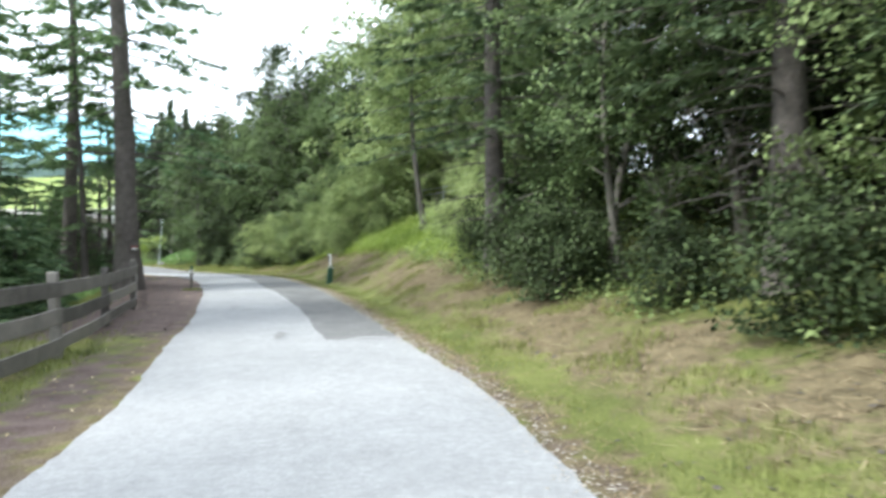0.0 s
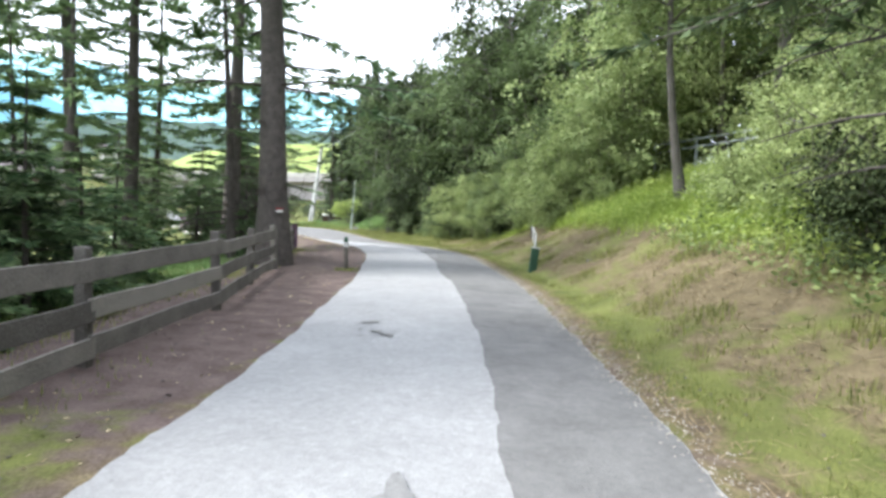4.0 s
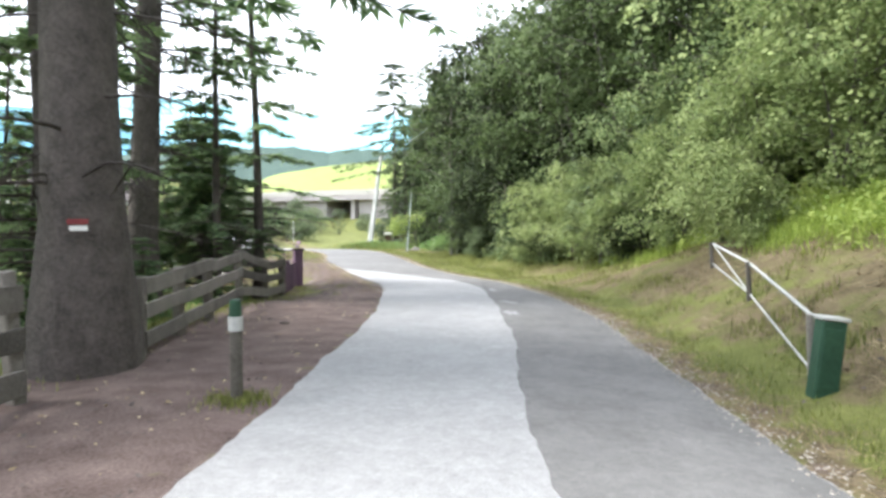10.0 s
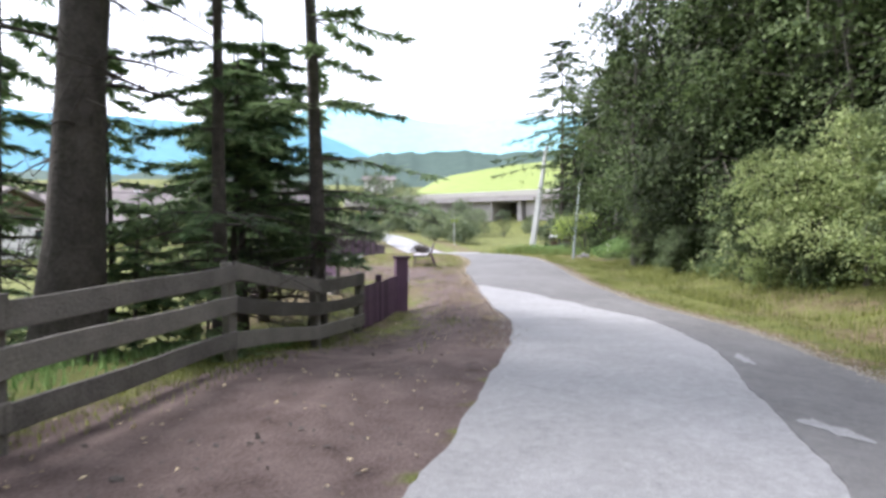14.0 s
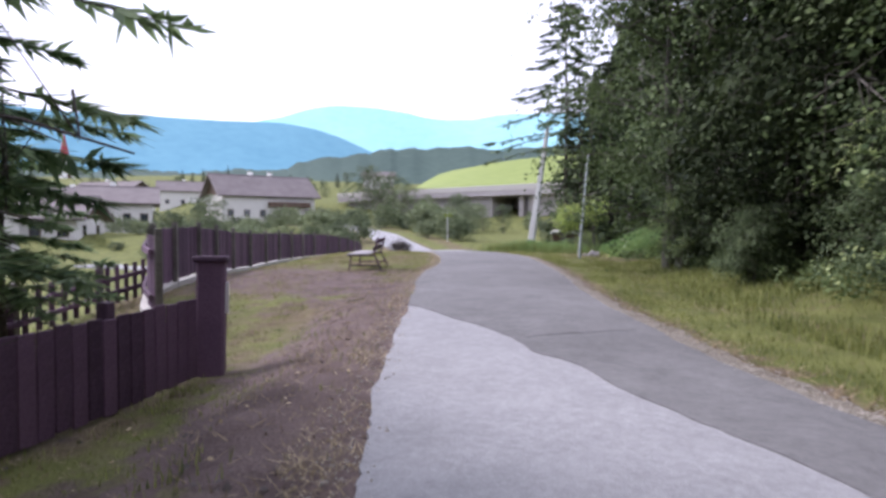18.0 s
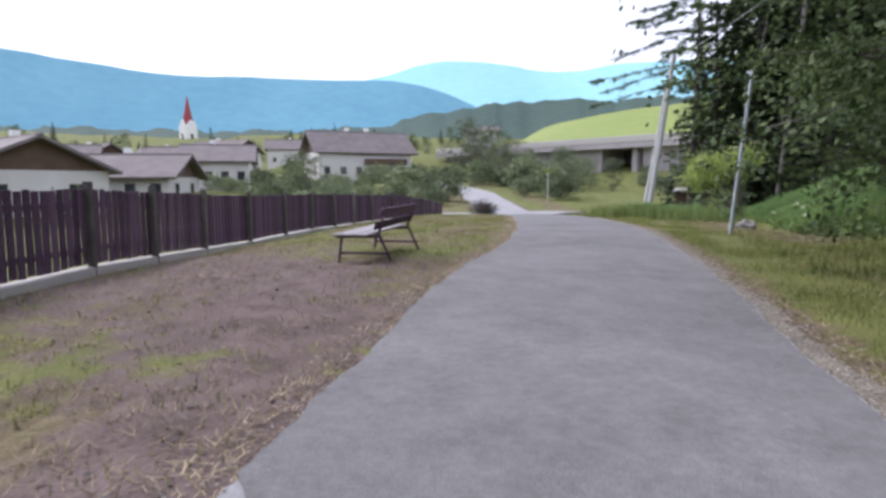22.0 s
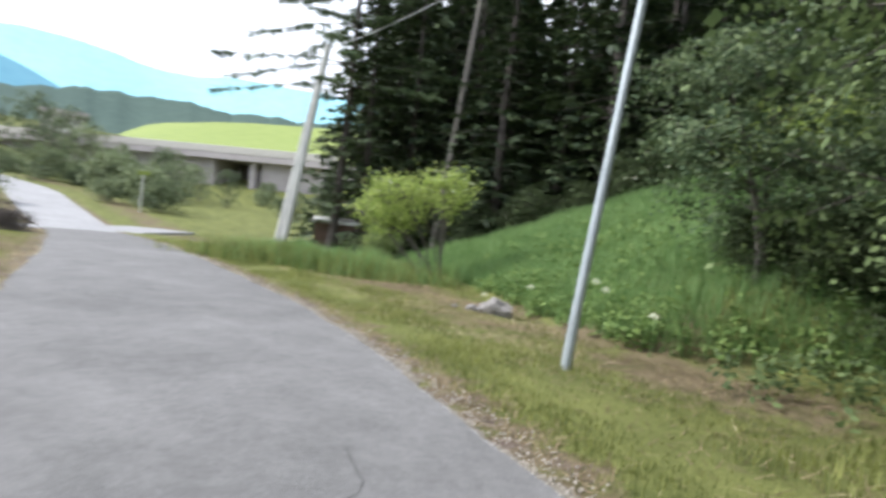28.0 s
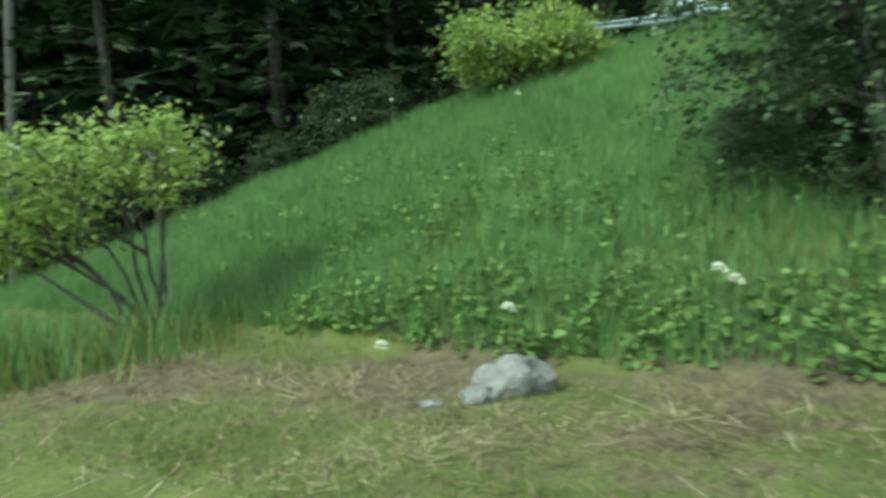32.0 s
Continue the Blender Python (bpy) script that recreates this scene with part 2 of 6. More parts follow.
M_MOUNT_FAR = mat("haze_pale_far_mountains", (0.23, 0.49, 0.57), (0.33, 0.59, 0.65), 0.002, 1.0, 0, 0.02)
M_BLAZE = mat("dull_red_paint", (0.16, 0.03, 0.035), (0.26, 0.06, 0.06), 9, 0.8, 0.2, 60)
M_FLOWER = mat("white_flowers", (0.5, 0.53, 0.38), (0.78, 0.78, 0.64), 3, 0.7, 0, 20)


# ---- building helpers ----
def part(name, bm, material, parent=None, label=""):
    """Links a bmesh as one mesh object, under a thing or a part."""
    me = bpy.data.meshes.new(name)
    bm.to_mesh(me)
    bm.free()
    me.materials.append(material)
    ob = new(name, me)
    ob.parent = parent
    if label:
        tagged(ob, label)
    return ob


def sheet(name, verts, faces, material, parent=None, smooth=False, label=""):
    """Links vertex and face arrays (all triangles or all quads) as one mesh object."""
    verts, faces = np.asarray(verts, dtype=np.float32), np.asarray(faces, dtype=np.int32)
    me = bpy.data.meshes.new(name)
    k = faces.shape[1]
    me.vertices.add(len(verts))
    me.vertices.foreach_set("co", verts.ravel())
    me.loops.add(faces.size)
    me.loops.foreach_set("vertex_index", faces.ravel())
    me.polygons.add(len(faces))
    me.polygons.foreach_set("loop_start", np.arange(0, faces.size, k, dtype=np.int32))
    me.update(calc_edges=True)
    me.polygons.foreach_set("use_smooth", np.full(len(faces), smooth))
    me.materials.append(material)
    ob = new(name, me)
    ob.parent = parent
    if label:
        tagged(ob, label)
    return ob


def empty(name, m, label, category, group="", kind=""):
    ob = new(name)
    ob.matrix_world = m
    return tagged(ob, label, category, group, kind)


def box(bm, size, m=None, bevel=0.0):
    """A box of that size, centred, at the pose m, with rounded edges."""
    made = bmesh.ops.create_cube(bm, size=1.0)["verts"]
    bmesh.ops.scale(bm, vec=size, verts=made)
    if bevel:
        edges = list({e for v in made for e in v.link_edges})
        res = bmesh.ops.bevel(bm, geom=edges, offset=bevel, segments=1, affect='EDGES')
        made = list({v for f in res["faces"] for v in f.verts} | {v for v in made if v.is_valid})
    if m is not None:
        bmesh.ops.transform(bm, matrix=m, verts=made)
    return bm


def boxed(size, m=None, bevel=0.0):
    return box(bmesh.new(), size, m, bevel)


def rod(bm, a, b, r0, r1, sides=10):
    """A tapered rod from a to b."""
    a, b = Vector(a), Vector(b)
    made = bmesh.ops.create_cone(bm, cap_ends=True, segments=sides, radius1=r0, radius2=r1, depth=(b - a).length)["verts"]
    turn = (b - a).to_track_quat("Z", "Y").to_matrix().to_4x4()
    bmesh.ops.transform(bm, matrix=Matrix.Translation((a + b) / 2) @ turn, verts=made)
    for v in made:
        for f in v.link_faces:
            f.smooth = len(f.verts) == 4
            if len(f.verts) != 4:
                for e in f.edges:
                    e.smooth = False
    return bm


def rodded(a, b, r0, r1, sides=10):
    return rod(bmesh.new(), a, b, r0, r1, sides)


def tubes(lines, sides=7):
    """Tapered tubes along polylines: a list of (points, radii). Returns vertex and quad arrays."""
    vs, fs, base = [], [], 0
    ang = np.linspace(0, 2 * np.pi, sides, endpoint=False)
    for pts, radii in lines:
        pts, radii = np.asarray(pts, float), np.asarray(radii, float)
        tang = np.gradient(pts, axis=0)
        tang /= np.linalg.norm(tang, axis=1)[:, None] + 1e-9
        side = np.cross(tang, (0.31, 0.17, 0.93) if abs(tang[0, 2]) < 0.9 else (1.0, 0.1, 0.0))
        side /= np.linalg.norm(side, axis=1)[:, None] + 1e-9
        up = np.cross(side, tang)
        ring = pts[:, None] + radii[:, None, None] * (np.cos(ang)[None, :, None] * side[:, None] + np.sin(ang)[None, :, None] * up[:, None])
        k = len(pts)
        vs.append(ring.reshape(-1, 3))
        i, j = np.meshgrid(np.arange(k - 1), np.arange(sides), indexing="ij")
        j2 = (j + 1) % sides
        fs.append(np.stack([base + i * sides + j, base + i * sides + j2, base + (i + 1) * sides + j2, base + (i + 1) * sides + j], -1).reshape(-1, 4))
        base += k * sides
    return np.concatenate(vs), np.concatenate(fs)


def leaf_cards(centres, along, across):
    """A diamond-shaped leaf at each centre: its length and width as vectors. Returns vertex and quad arrays."""
    v = np.stack([centres - along, centres - 0.15 * along + across, centres + along, centres - 0.15 * along - across], 1).reshape(-1, 3)
    return v, np.arange(len(v)).reshape(-1, 4)

# ---- the lie of the land ----
# the lane's middle line: x, y, height, half width
LANE = np.array([
    (0.9, -30.0, 0.0, 1.8), (0.6, -14.0, 0.0, 1.8), (-0.1, 0.0, 0.0, 1.8), (-1.35, 8.8, 0.0, 1.8), (-3.35, 14.7, 0.0, 1.8),
    (-4.85, 18.6, 0.0, 1.78), (-6.7, 23.1, 0.0, 1.85), (-8.55, 26.95, 0.0, 1.8), (-10.85, 31.25, 0.0, 1.8), (-13.68, 35.09, -0.03, 1.58),
    (-16.31, 37.39, -0.06, 1.43), (-19.56, 40.49, -0.06, 1.46), (-23.25, 44.3, -0.03, 1.66), (-26.3, 47.65, 0.0, 1.56), (-29.93, 51.02, -0.02, 1.6),
    (-35.6, 55.5, -0.15, 1.45), (-44.0, 61.8, -0.55, 1.5), (-52.0, 67.4, -1.0, 1.6), (-58.6, 71.4, -0.85, 1.9), (-68.3, 77.0, -0.2, 2.0), (-77.0, 81.5, 0.5, 2.0), (-90.0, 84.0, 1.6, 2.0),
])


def glide(ctrl, step=0.4):
    """Points on a smooth line through the rows of ctrl, a Catmull-Rom spline."""
    out = []
    p = np.vstack([2 * ctrl[0] - ctrl[1], ctrl, 2 * ctrl[-1] - ctrl[-2]])
    for i in range(1, len(p) - 2):
        n = max(2, int(np.linalg.norm(p[i + 1][:2] - p[i][:2]) / step))
        u = np.linspace(0, 1, n, endpoint=False)[:, None]
        out.append(0.5 * (2 * p[i] + (p[i + 1] - p[i - 1]) * u + (2 * p[i - 1] - 5 * p[i] + 4 * p[i + 1] - p[i + 2]) * u * u
                          + (3 * p[i] - p[i - 1] - 3 * p[i + 1] + p[i + 2]) * u ** 3))
    return np.vstack(out + [ctrl[-1:]])


LINE = glide(LANE)
TANG = np.gradient(LINE[:, :2], axis=0)
TANG /= np.linalg.norm(TANG, axis=1)[:, None]


def lane_coords(x, y):
    """For places: distance to the right of the lane's middle (left: minus), y-like index of the nearest point, its height and half width."""
    x, y = np.atleast_1d(np.asarray(x, float)), np.atleast_1d(np.asarray(y, float))
    near = np.empty(len(x), int)
    for a in range(0, len(x), 4000):
        d2 = (x[a:a + 4000, None] - LINE[None, :, 0]) ** 2 + (y[a:a + 4000, None] - LINE[None, :, 1]) ** 2
        near[a:a + 4000] = d2.argmin(1)
    dx, dy = x - LINE[near, 0], y - LINE[near, 1]
    t = TANG[near]
    side = dx * t[:, 1] - dy * t[:, 0]
    dist = np.hypot(dx, dy)
    return np.where(side >= 0, dist, -dist), near, LINE[near, 2], LINE[near, 3]


def ramp01(v, a, b):
    u = np.clip((v - a) / (b - a), 0, 1)
    return u * u * (3 - 2 * u)


def hills(x, y, size, seed=0.0):
    """Cheap smooth unevenness, about -1 to 1."""
    x, y = x / size + seed, y / size - seed * 0.7
    return (np.sin(x * 1.7 + 1.3 * np.sin(y * 1.1)) + np.sin(y * 2.1 + 1.7 * np.sin(x * 0.9 + 2)) + 0.5 * np.sin(3.1 * x + 2.3 * y)) / 2.5


def slope_coords(x, y):
    """For the grassy slope past the lamp post: distance up from its foot, and along the foot towards the lane's far end."""
    up = np.minimum((x + 27.1) * 0.82 + (y - 56.1) * 0.57, (y - 53.5) * 2.0 + 0.12 * np.minimum(x + 24.0, 0))
    return up, -(x + 27.1) * 0.57 + (y - 56.2) * 0.82


def ground_z(x, y):
    x, y = np.atleast_1d(np.asarray(x, float)), np.atleast_1d(np.asarray(y, float))
    d, near, z0, w = lane_coords(x, y)
    py = LINE[near, 1]
    right, left = d - w, -d - w
    # right: a verge, then the bank; beyond the lamp post a wider verge and a grassy slope
    foot = 1.0 + 1.4 * ramp01(py, 32, 37)
    steep = 0.26 + 0.29 * ramp01(py, 14, 22) - 0.25 * ramp01(py, 31, 36)
    bank = steep * np.maximum(right - foot, 0)
    bank = 5.2 * np.tanh(bank / 5.2)
    up, along = slope_coords(x, y)
    up = np.maximum(up, 0)
    hill = np.minimum(0.45 * up, 4.9 + 0.01 * up) * (1 - 0.9 * ramp01(y, 65.3, 69.6))
    hill = hill + 0.07 * hills(x, y, 2.5) * np.minimum(up, 1)
    k = ramp01(py, 42, 50)
    zr = z0 + bank * (1 - k) + hill * k - 0.09 * k * ramp01(right, 1.5, 4) + 0.05 * hills(x, y, 0.9) * ramp01(right, 0.3, 1.5)
    zr = zr + 7 * ramp01(right, 18, 60) * ramp01(py, 66, 84)
    # left: a level verge; the land falls a little beyond the fences and climbs slowly to the village
    fall = 1.2 * ramp01(left, 3.4, 12) + 0.32 * ramp01(left, 0.5, 1.7) * ramp01(py, 32, 36) * (1 - ramp01(py, 39, 43))
    zl = z0 + 0.03 * ramp01(left, 0.3, 1.2) - fall + 0.04 * hills(x, y, 0.8, 3.0) * ramp01(left, 0.2, 1.0) + 5 * ramp01(left, 30, 95)
    z = np.where(d >= 0, zr, zl)
    z = np.where(np.abs(d) < w - 0.25, z0 - 0.05, z - 0.006)
    # far off the land climbs on behind the bridge
    return z + 30 * ramp01(np.hypot(x + 25, y - 45), 170, 460) * (x < 100)


def gz(x, y):
    return float(ground_z([x], [y])[0])


# one sheet of ground, fine along the lane and wide out to the horizon
def spread(lo, hi, step, far_lo, far_hi):
    mid = np.arange(lo, hi, step)
    out = [hi + step * 2]
    while out[-1] < far_hi:
        out.append(out[-1] + (out[-1] - hi) * 0.28 + step)
    back = [lo - step * 2]
    while back[-1] > far_lo:
        back.append(back[-1] - (lo - back[-1]) * 0.28 - step)
    return np.concatenate([back[::-1], mid, out])


def soil_material():
    """Grass, dry cut grass and bare brown dirt, by masks that say what grows where."""
    m = bpy.data.materials.new("verge_soil_and_grass")
    m.use_nodes = True
    n, l = m.node_tree.nodes, m.node_tree.links
    b = n["Principled BSDF"]
    b.inputs["Roughness"].default_value, b.inputs["Specular IOR Level"].default_value = 0.95, 0.15
    co = n.new("ShaderNodeTexCoord")
    cols = {}
    for key, lo, hi, s in (("grass", (0.055, 0.07, 0.02), (0.19, 0.20, 0.065), 1.3), ("dry", (0.055, 0.044, 0.026), (0.225, 0.182, 0.11), 4.5), ("dirt", (0.06, 0.042, 0.039), (0.185, 0.142, 0.132), 2.8)):
        tex, fine, mixer, ramp = n.new("ShaderNodeTexNoise"), n.new("ShaderNodeTexNoise"), n.new("ShaderNodeMath"), n.new("ShaderNodeValToRGB")
        tex.inputs["Scale"].default_value, tex.inputs["Detail"].default_value = s, 6
        fine.inputs["Scale"].default_value, fine.inputs["Detail"].default_value = 45, 4
        mixer.operation = 'MULTIPLY_ADD'
        mixer.inputs[1].default_value = 0.5
        half = n.new("ShaderNodeMath")
        half.operation = 'MULTIPLY'
        half.inputs[1].default_value = 0.5
        l.new(co.outputs["Object"], tex.inputs["Vector"])
        l.new(co.outputs["Object"], fine.inputs["Vector"])
        l.new(fine.outputs["Fac"], half.inputs[0])
        l.new(tex.outputs["Fac"], mixer.inputs[0])
        l.new(half.outputs[0], mixer.inputs[2])
        ramp.color_ramp.elements[0].color, ramp.color_ramp.elements[1].color = (*lo, 1), (*hi, 1)
        ramp.color_ramp.elements[0].position, ramp.color_ramp.elements[1].position = 0.32, 0.68
        l.new(mixer.outputs[0], ramp.inputs[0])
        cols[key] = (ramp, fine)
    last = cols["grass"][0].outputs[0]
    edge = n.new("ShaderNodeTexNoise")
    edge.inputs["Scale"].default_value, edge.inputs["Detail"].default_value = 3.5, 5
    l.new(co.outputs["Object"], edge.inputs["Vector"])
    for key in ("dry", "dirt"):
        at = n.new("ShaderNodeAttribute")
        at.attribute_name = key
        s = n.new("ShaderNodeMath")
        s.operation = 'ADD'
        l.new(at.outputs["Fac"], s.inputs[0])
        l.new(edge.outputs["Fac"], s.inputs[1])
        mr = n.new("ShaderNodeMapRange")
        mr.inputs["From Min"].default_value, mr.inputs["From Max"].default_value = 0.85, 1.15
        l.new(s.outputs[0], mr.inputs["Value"])
        mx = n.new("ShaderNodeMix")
        mx.data_type = 'RGBA'
        l.new(mr.outputs[0], mx.inputs[0])
        l.new(last, mx.inputs[6])
        l.new(cols[key][0].outputs[0], mx.inputs[7])
        last = mx.outputs[2]
    l.new(last, b.inputs["Base Color"])
    bump = n.new("ShaderNodeBump")
    bump.inputs["Strength"].default_value, bump.inputs["Distance"].default_value = 0.6, 0.03
    l.new(cols["dirt"][1].outputs["Fac"], bump.inputs["Height"])
    l.new(bump.outputs[0], b.inputs["Normal"])
    return m


def zones(x, y):
    """How dry and how bare the ground is, 0 to 1."""
    d, near, z0, w = lane_coords(x, y)
    py = LINE[near, 1]
    right, left = d - w, -d - w
    # bare trodden strip along the first fence, worn patch round the bench
    dirt = ramp01(left, -0.2, 0.1) * (1 - ramp01(left, 2.2, 3.4)) * ramp01(py, 12, 19) * (1 - ramp01(py, 35, 38))
    dirt = np.maximum(dirt, 0.75 * ramp01(left, 0.2, 0.5) * (1 - ramp01(left, 0.8, 1.4)) * (1 - ramp01(py, 12, 18)))
    dirt = np.maximum(dirt, (0.92 + 0.35 * hills(x, y, 0.9, 4.0)) * np.exp(-((x + 25.6) / 5.2) ** 2 - ((y - 40.6) / 3.0) ** 2))
    dirt = np.maximum(dirt, (0.95 + 0.2 * hills(x, y, 0.7, 3.0)) * np.exp(-((left - 0.5) / 1.15) ** 2) * ramp01(py, 33, 35) * (1 - ramp01(py, 40.5, 43)) * (d < 0))
    gravel = ramp01(np.abs(d) - w, -0.3, 0.0) * (1 - ramp01(np.abs(d) - w, 0.25, 0.7))
    dirt = np.maximum(dirt, 0.45 * gravel)
    dry = (0.68 + 0.36 * hills(x, y, 0.8, 7.0)) * np.exp(-((right - 2.3) / 1.4) ** 4) * (d > 0) * (1 - 0.55 * ramp01(py, 33, 40))
    dry = np.maximum(dry, (0.66 + 0.3 * hills(x, y, 0.8, 6.0)) * np.exp(-((right - 3.4) / 1.8) ** 2) * (d > 0) * ramp01(py, 46, 49))
    dry = np.maximum(dry, 0.8 * gravel)
    dry = np.maximum(dry, (0.52 + 0.38 * hills(x, y, 1.0, 8.0)) * ramp01(left, 0.0, 0.4) * (1 - ramp01(left, 5, 7)) * ramp01(py, 35, 38))
    dry = np.maximum(dry, 0.55 * ramp01(left, 0.9, 1.4) * (1 - ramp01(left, 2.0, 3.0)) * (1 - ramp01(py, 12, 18)))
    return np.clip(dry, 0, 1), np.clip(dirt, 0, 1)


xs, ys = spread(-62, 14, 0.4, -4500, 4500), spread(-6, 82, 0.4, -4500, 4500)
GX, GY = np.meshgrid(xs, ys, indexing="ij")
GZ = ground_z(GX.ravel(), GY.ravel())
ni, nj = GX.shape
ii, jj = np.meshgrid(np.arange(ni - 1), np.arange(nj - 1), indexing="ij")
quads = np.stack([ii * nj + jj, (ii + 1) * nj + jj, (ii + 1) * nj + jj + 1, ii * nj + jj + 1], -1).reshape(-1, 4)
M_SOIL = soil_material()
ground = sheet("ground", np.stack([GX.ravel(), GY.ravel(), GZ], 1), quads, M_SOIL, smooth=True)
tagged(ground, "grassy verges, bare brown dirt strip and meadow", "ground", kind="structure")
dry, dirt = zones(GX.ravel(), GY.ravel())
for key, val in (("dry", dry), ("dirt", dirt)):
    layer = ground.data.attributes.new(key, 'FLOAT', 'POINT')
    layer.data.foreach_set("value", val.astype(np.float32))


def strip(name, lo, hi, lift, material, rows=7, wob=0.03, thick=0.06, first=0, last=None):
    """A band of paving between two offsets from the lane's middle (functions of the place and its index), with a crumbled edge and a real thickness."""
    last = len(LINE) - 1 if last is None else last
    k = np.arange(first, last, 0.25)
    p = np.stack([np.interp(k, np.arange(len(LINE)), LINE[:, c]) for c in range(4)], 1)
    t = np.stack([np.interp(k, np.arange(len(LINE)), TANG[:, c]) for c in range(2)], 1)
    nrm = np.stack([t[:, 1], -t[:, 0]], 1)
    rough = np.random.rand(2, len(k)) - 0.5
    a = lo(p, k) + wob * (0.7 * np.sin(k * 0.37 + 1) + 0.5 * np.sin(k * 0.93) + 0.4 * np.sin(k * 2.3) + 0.9 * rough[0])
    b = hi(p, k) + wob * (0.7 * np.sin(k * 0.31 + 2) + 0.5 * np.sin(k * 0.87 + 1) + 0.4 * np.sin(k * 2.1) + 0.9 * rough[1])
    u = np.linspace(0, 1, rows)
    off = a[:, None] * (1 - u) + b[:, None] * u
    crown = 0.03 * (1 - np.clip(off / 1.9, -1, 1) ** 2)
    top = np.stack([p[:, None, 0] + nrm[:, None, 0] * off, p[:, None, 1] + nrm[:, None, 1] * off, p[:, None, 2] + lift + crown], -1)
    top = np.concatenate([top[:, :1] - (0, 0, thick), top, top[:, -1:] - (0, 0, thick)], 1)
    r = rows + 2
    i, j = np.meshgrid(np.arange(len(k) - 1), np.arange(r - 1), indexing="ij")
    f = np.stack([i * r + j, (i + 1) * r + j, (i + 1) * r + j + 1, i * r + j + 1], -1).reshape(-1, 4)[:, ::-1]
    return sheet(name, top.reshape(-1, 3), f, material)


def nearest(x, y):
    return int(lane_coords([x], [y])[1][0])


road = strip("road", lambda p, k: -p[:, 3], lambda p, k: p[:, 3], 0.004, M_PALE)
tagged(road, "pale worn asphalt lane curving between verges", "road", kind="structure")
shoulder = strip("gravel_shoulder", lambda p, k: p[:, 3] - 0.2, lambda p, k: p[:, 3] + 0.05 + 0.2 * ramp01(p[:, 1], 33, 36) * (1 - 0.8 * ramp01(p[:, 1], 41, 46)),
                 -0.004, M_SHOULDER, 4, 0.07, 0.05, nearest(-11.8, 32.9), nearest(-40.0, 58.8))
tagged(shoulder, "crumbled tan gravel edge along the asphalt lane", "gravel", kind="structure")
# where the grey resurfaced strip begins: right of the middle at first, then slanting over the whole width
SEAM = glide(np.array([(-2.55, 14.3), (-3.7, 17.1), (-5.1, 20.6), (-6.5, 23.6), (-7.75, 25.9), (-9.1, 28.7), (-10.5, 31.35), (-11.4, 32.95), (-12.4, 34.6), (-13.45, 35.75), (-14.2, 36.4), (-15.4, 37.05), (-16.5, 37.7), (-17.9, 38.42), (-18.9, 38.8), (-20.3, 39.3)]), 0.4)
seam_d, seam_k, _, _ = lane_coords(SEAM[:, 0], SEAM[:, 1])
seam_order = np.argsort(seam_k, kind="stable")
seam_k, seam_d = seam_k[seam_order], seam_d[seam_order]
SEAM_FIRST = int(seam_k[0])


def seam(p, k):
    return np.where(k > seam_k[-1], -p[:, 3] - 0.03, np.interp(k, seam_k, seam_d))


resurfaced = strip("resurfaced_road", seam, lambda p, k: p[:, 3] - 0.02, 0.014, M_DARK, wob=0.03, thick=0.05, first=SEAM_FIRST, last=nearest(-50.2, 66.2))
tagged(resurfaced, "smooth grey resurfaced asphalt strip beside the pale lane", "road", kind="structure")
SIDE = glide(np.array([(-53.6, 74.5, -0.9), (-52.3, 70.0, -1.0), (-52.0, 65.0, -0.9), (-54.0, 59.0, -0.5), (-60.0, 53.0, 0.2), (-72.0, 47.0, 1.4)]), 1.0)
SIDE[:, 2] = ground_z(SIDE[:, 0], SIDE[:, 1]) + 0.02
side_t = np.gradient(SIDE[:, :2], axis=0)
side_t /= np.linalg.norm(side_t, axis=1)[:, None]
side_v = np.concatenate([np.stack([SIDE[:, 0] + side_t[:, 1] * o, SIDE[:, 1] - side_t[:, 0] * o, SIDE[:, 2] + h], 1) for o, h in ((-1.9, -0.3), (-1.8, 0.03), (1.8, 0.03), (1.9, -0.3))])
ns = len(SIDE)
side_f = np.concatenate([np.stack([r * ns + np.arange(ns - 1), r * ns + np.arange(1, ns), (r + 1) * ns + np.arange(1, ns), (r + 1) * ns + np.arange(ns - 1)], 1) for r in range(3)])
side_road = sheet("side_road", side_v, side_f, M_PALE)
tagged(side_road, "pale side road crossing the foot of the lane", "road", kind="structure")


def crack(name, pts, width, label, material=None):
    """A thin ragged line on the paving."""
    p = glide(np.array(pts, float), 0.12)
    t = np.gradient(p, axis=0)
    t /= np.linalg.norm(t, axis=1)[:, None]
    n = np.stack([t[:, 1], -t[:, 0]], 1)
    p = p + n * np.random.normal(0, width * 0.8, (len(p), 1))
    wd = width * np.random.uniform(0.3, 1.2, (len(p), 1))
    d, near, z0, w = lane_coords(p[:, 0], p[:, 1])
    z = z0 + 0.03 * (1 - np.clip(d / 1.9, -1, 1) ** 2) + 0.0185
    a, b = np.column_stack([p - n * wd, z]), np.column_stack([p + n * wd, z])
    m = len(p)
    f = np.stack([np.arange(m - 1), np.arange(1, m), m + np.arange(1, m), m + np.arange(m - 1)], 1)
    return tagged(sheet(name, np.concatenate([a, b]), f, material or M_CRACK), label, "crack", kind="structure")


crack("road_crack", [(-17.43, 38.27), (-17.3, 38.7), (-17.19, 39.0), (-16.93, 39.59)], 0.014, "dark straight crack across the grey asphalt")
crack("road_crack", [(-26.3, 48.6), (-26.0, 48.2), (-26.15, 47.8)], 0.004, "fine dark crack wandering over the asphalt")
crack("road_crack", [(-23.0, 44.6), (-23.2, 44.3), (-23.15, 44.1)], 0.003, "short fine crack in the asphalt")
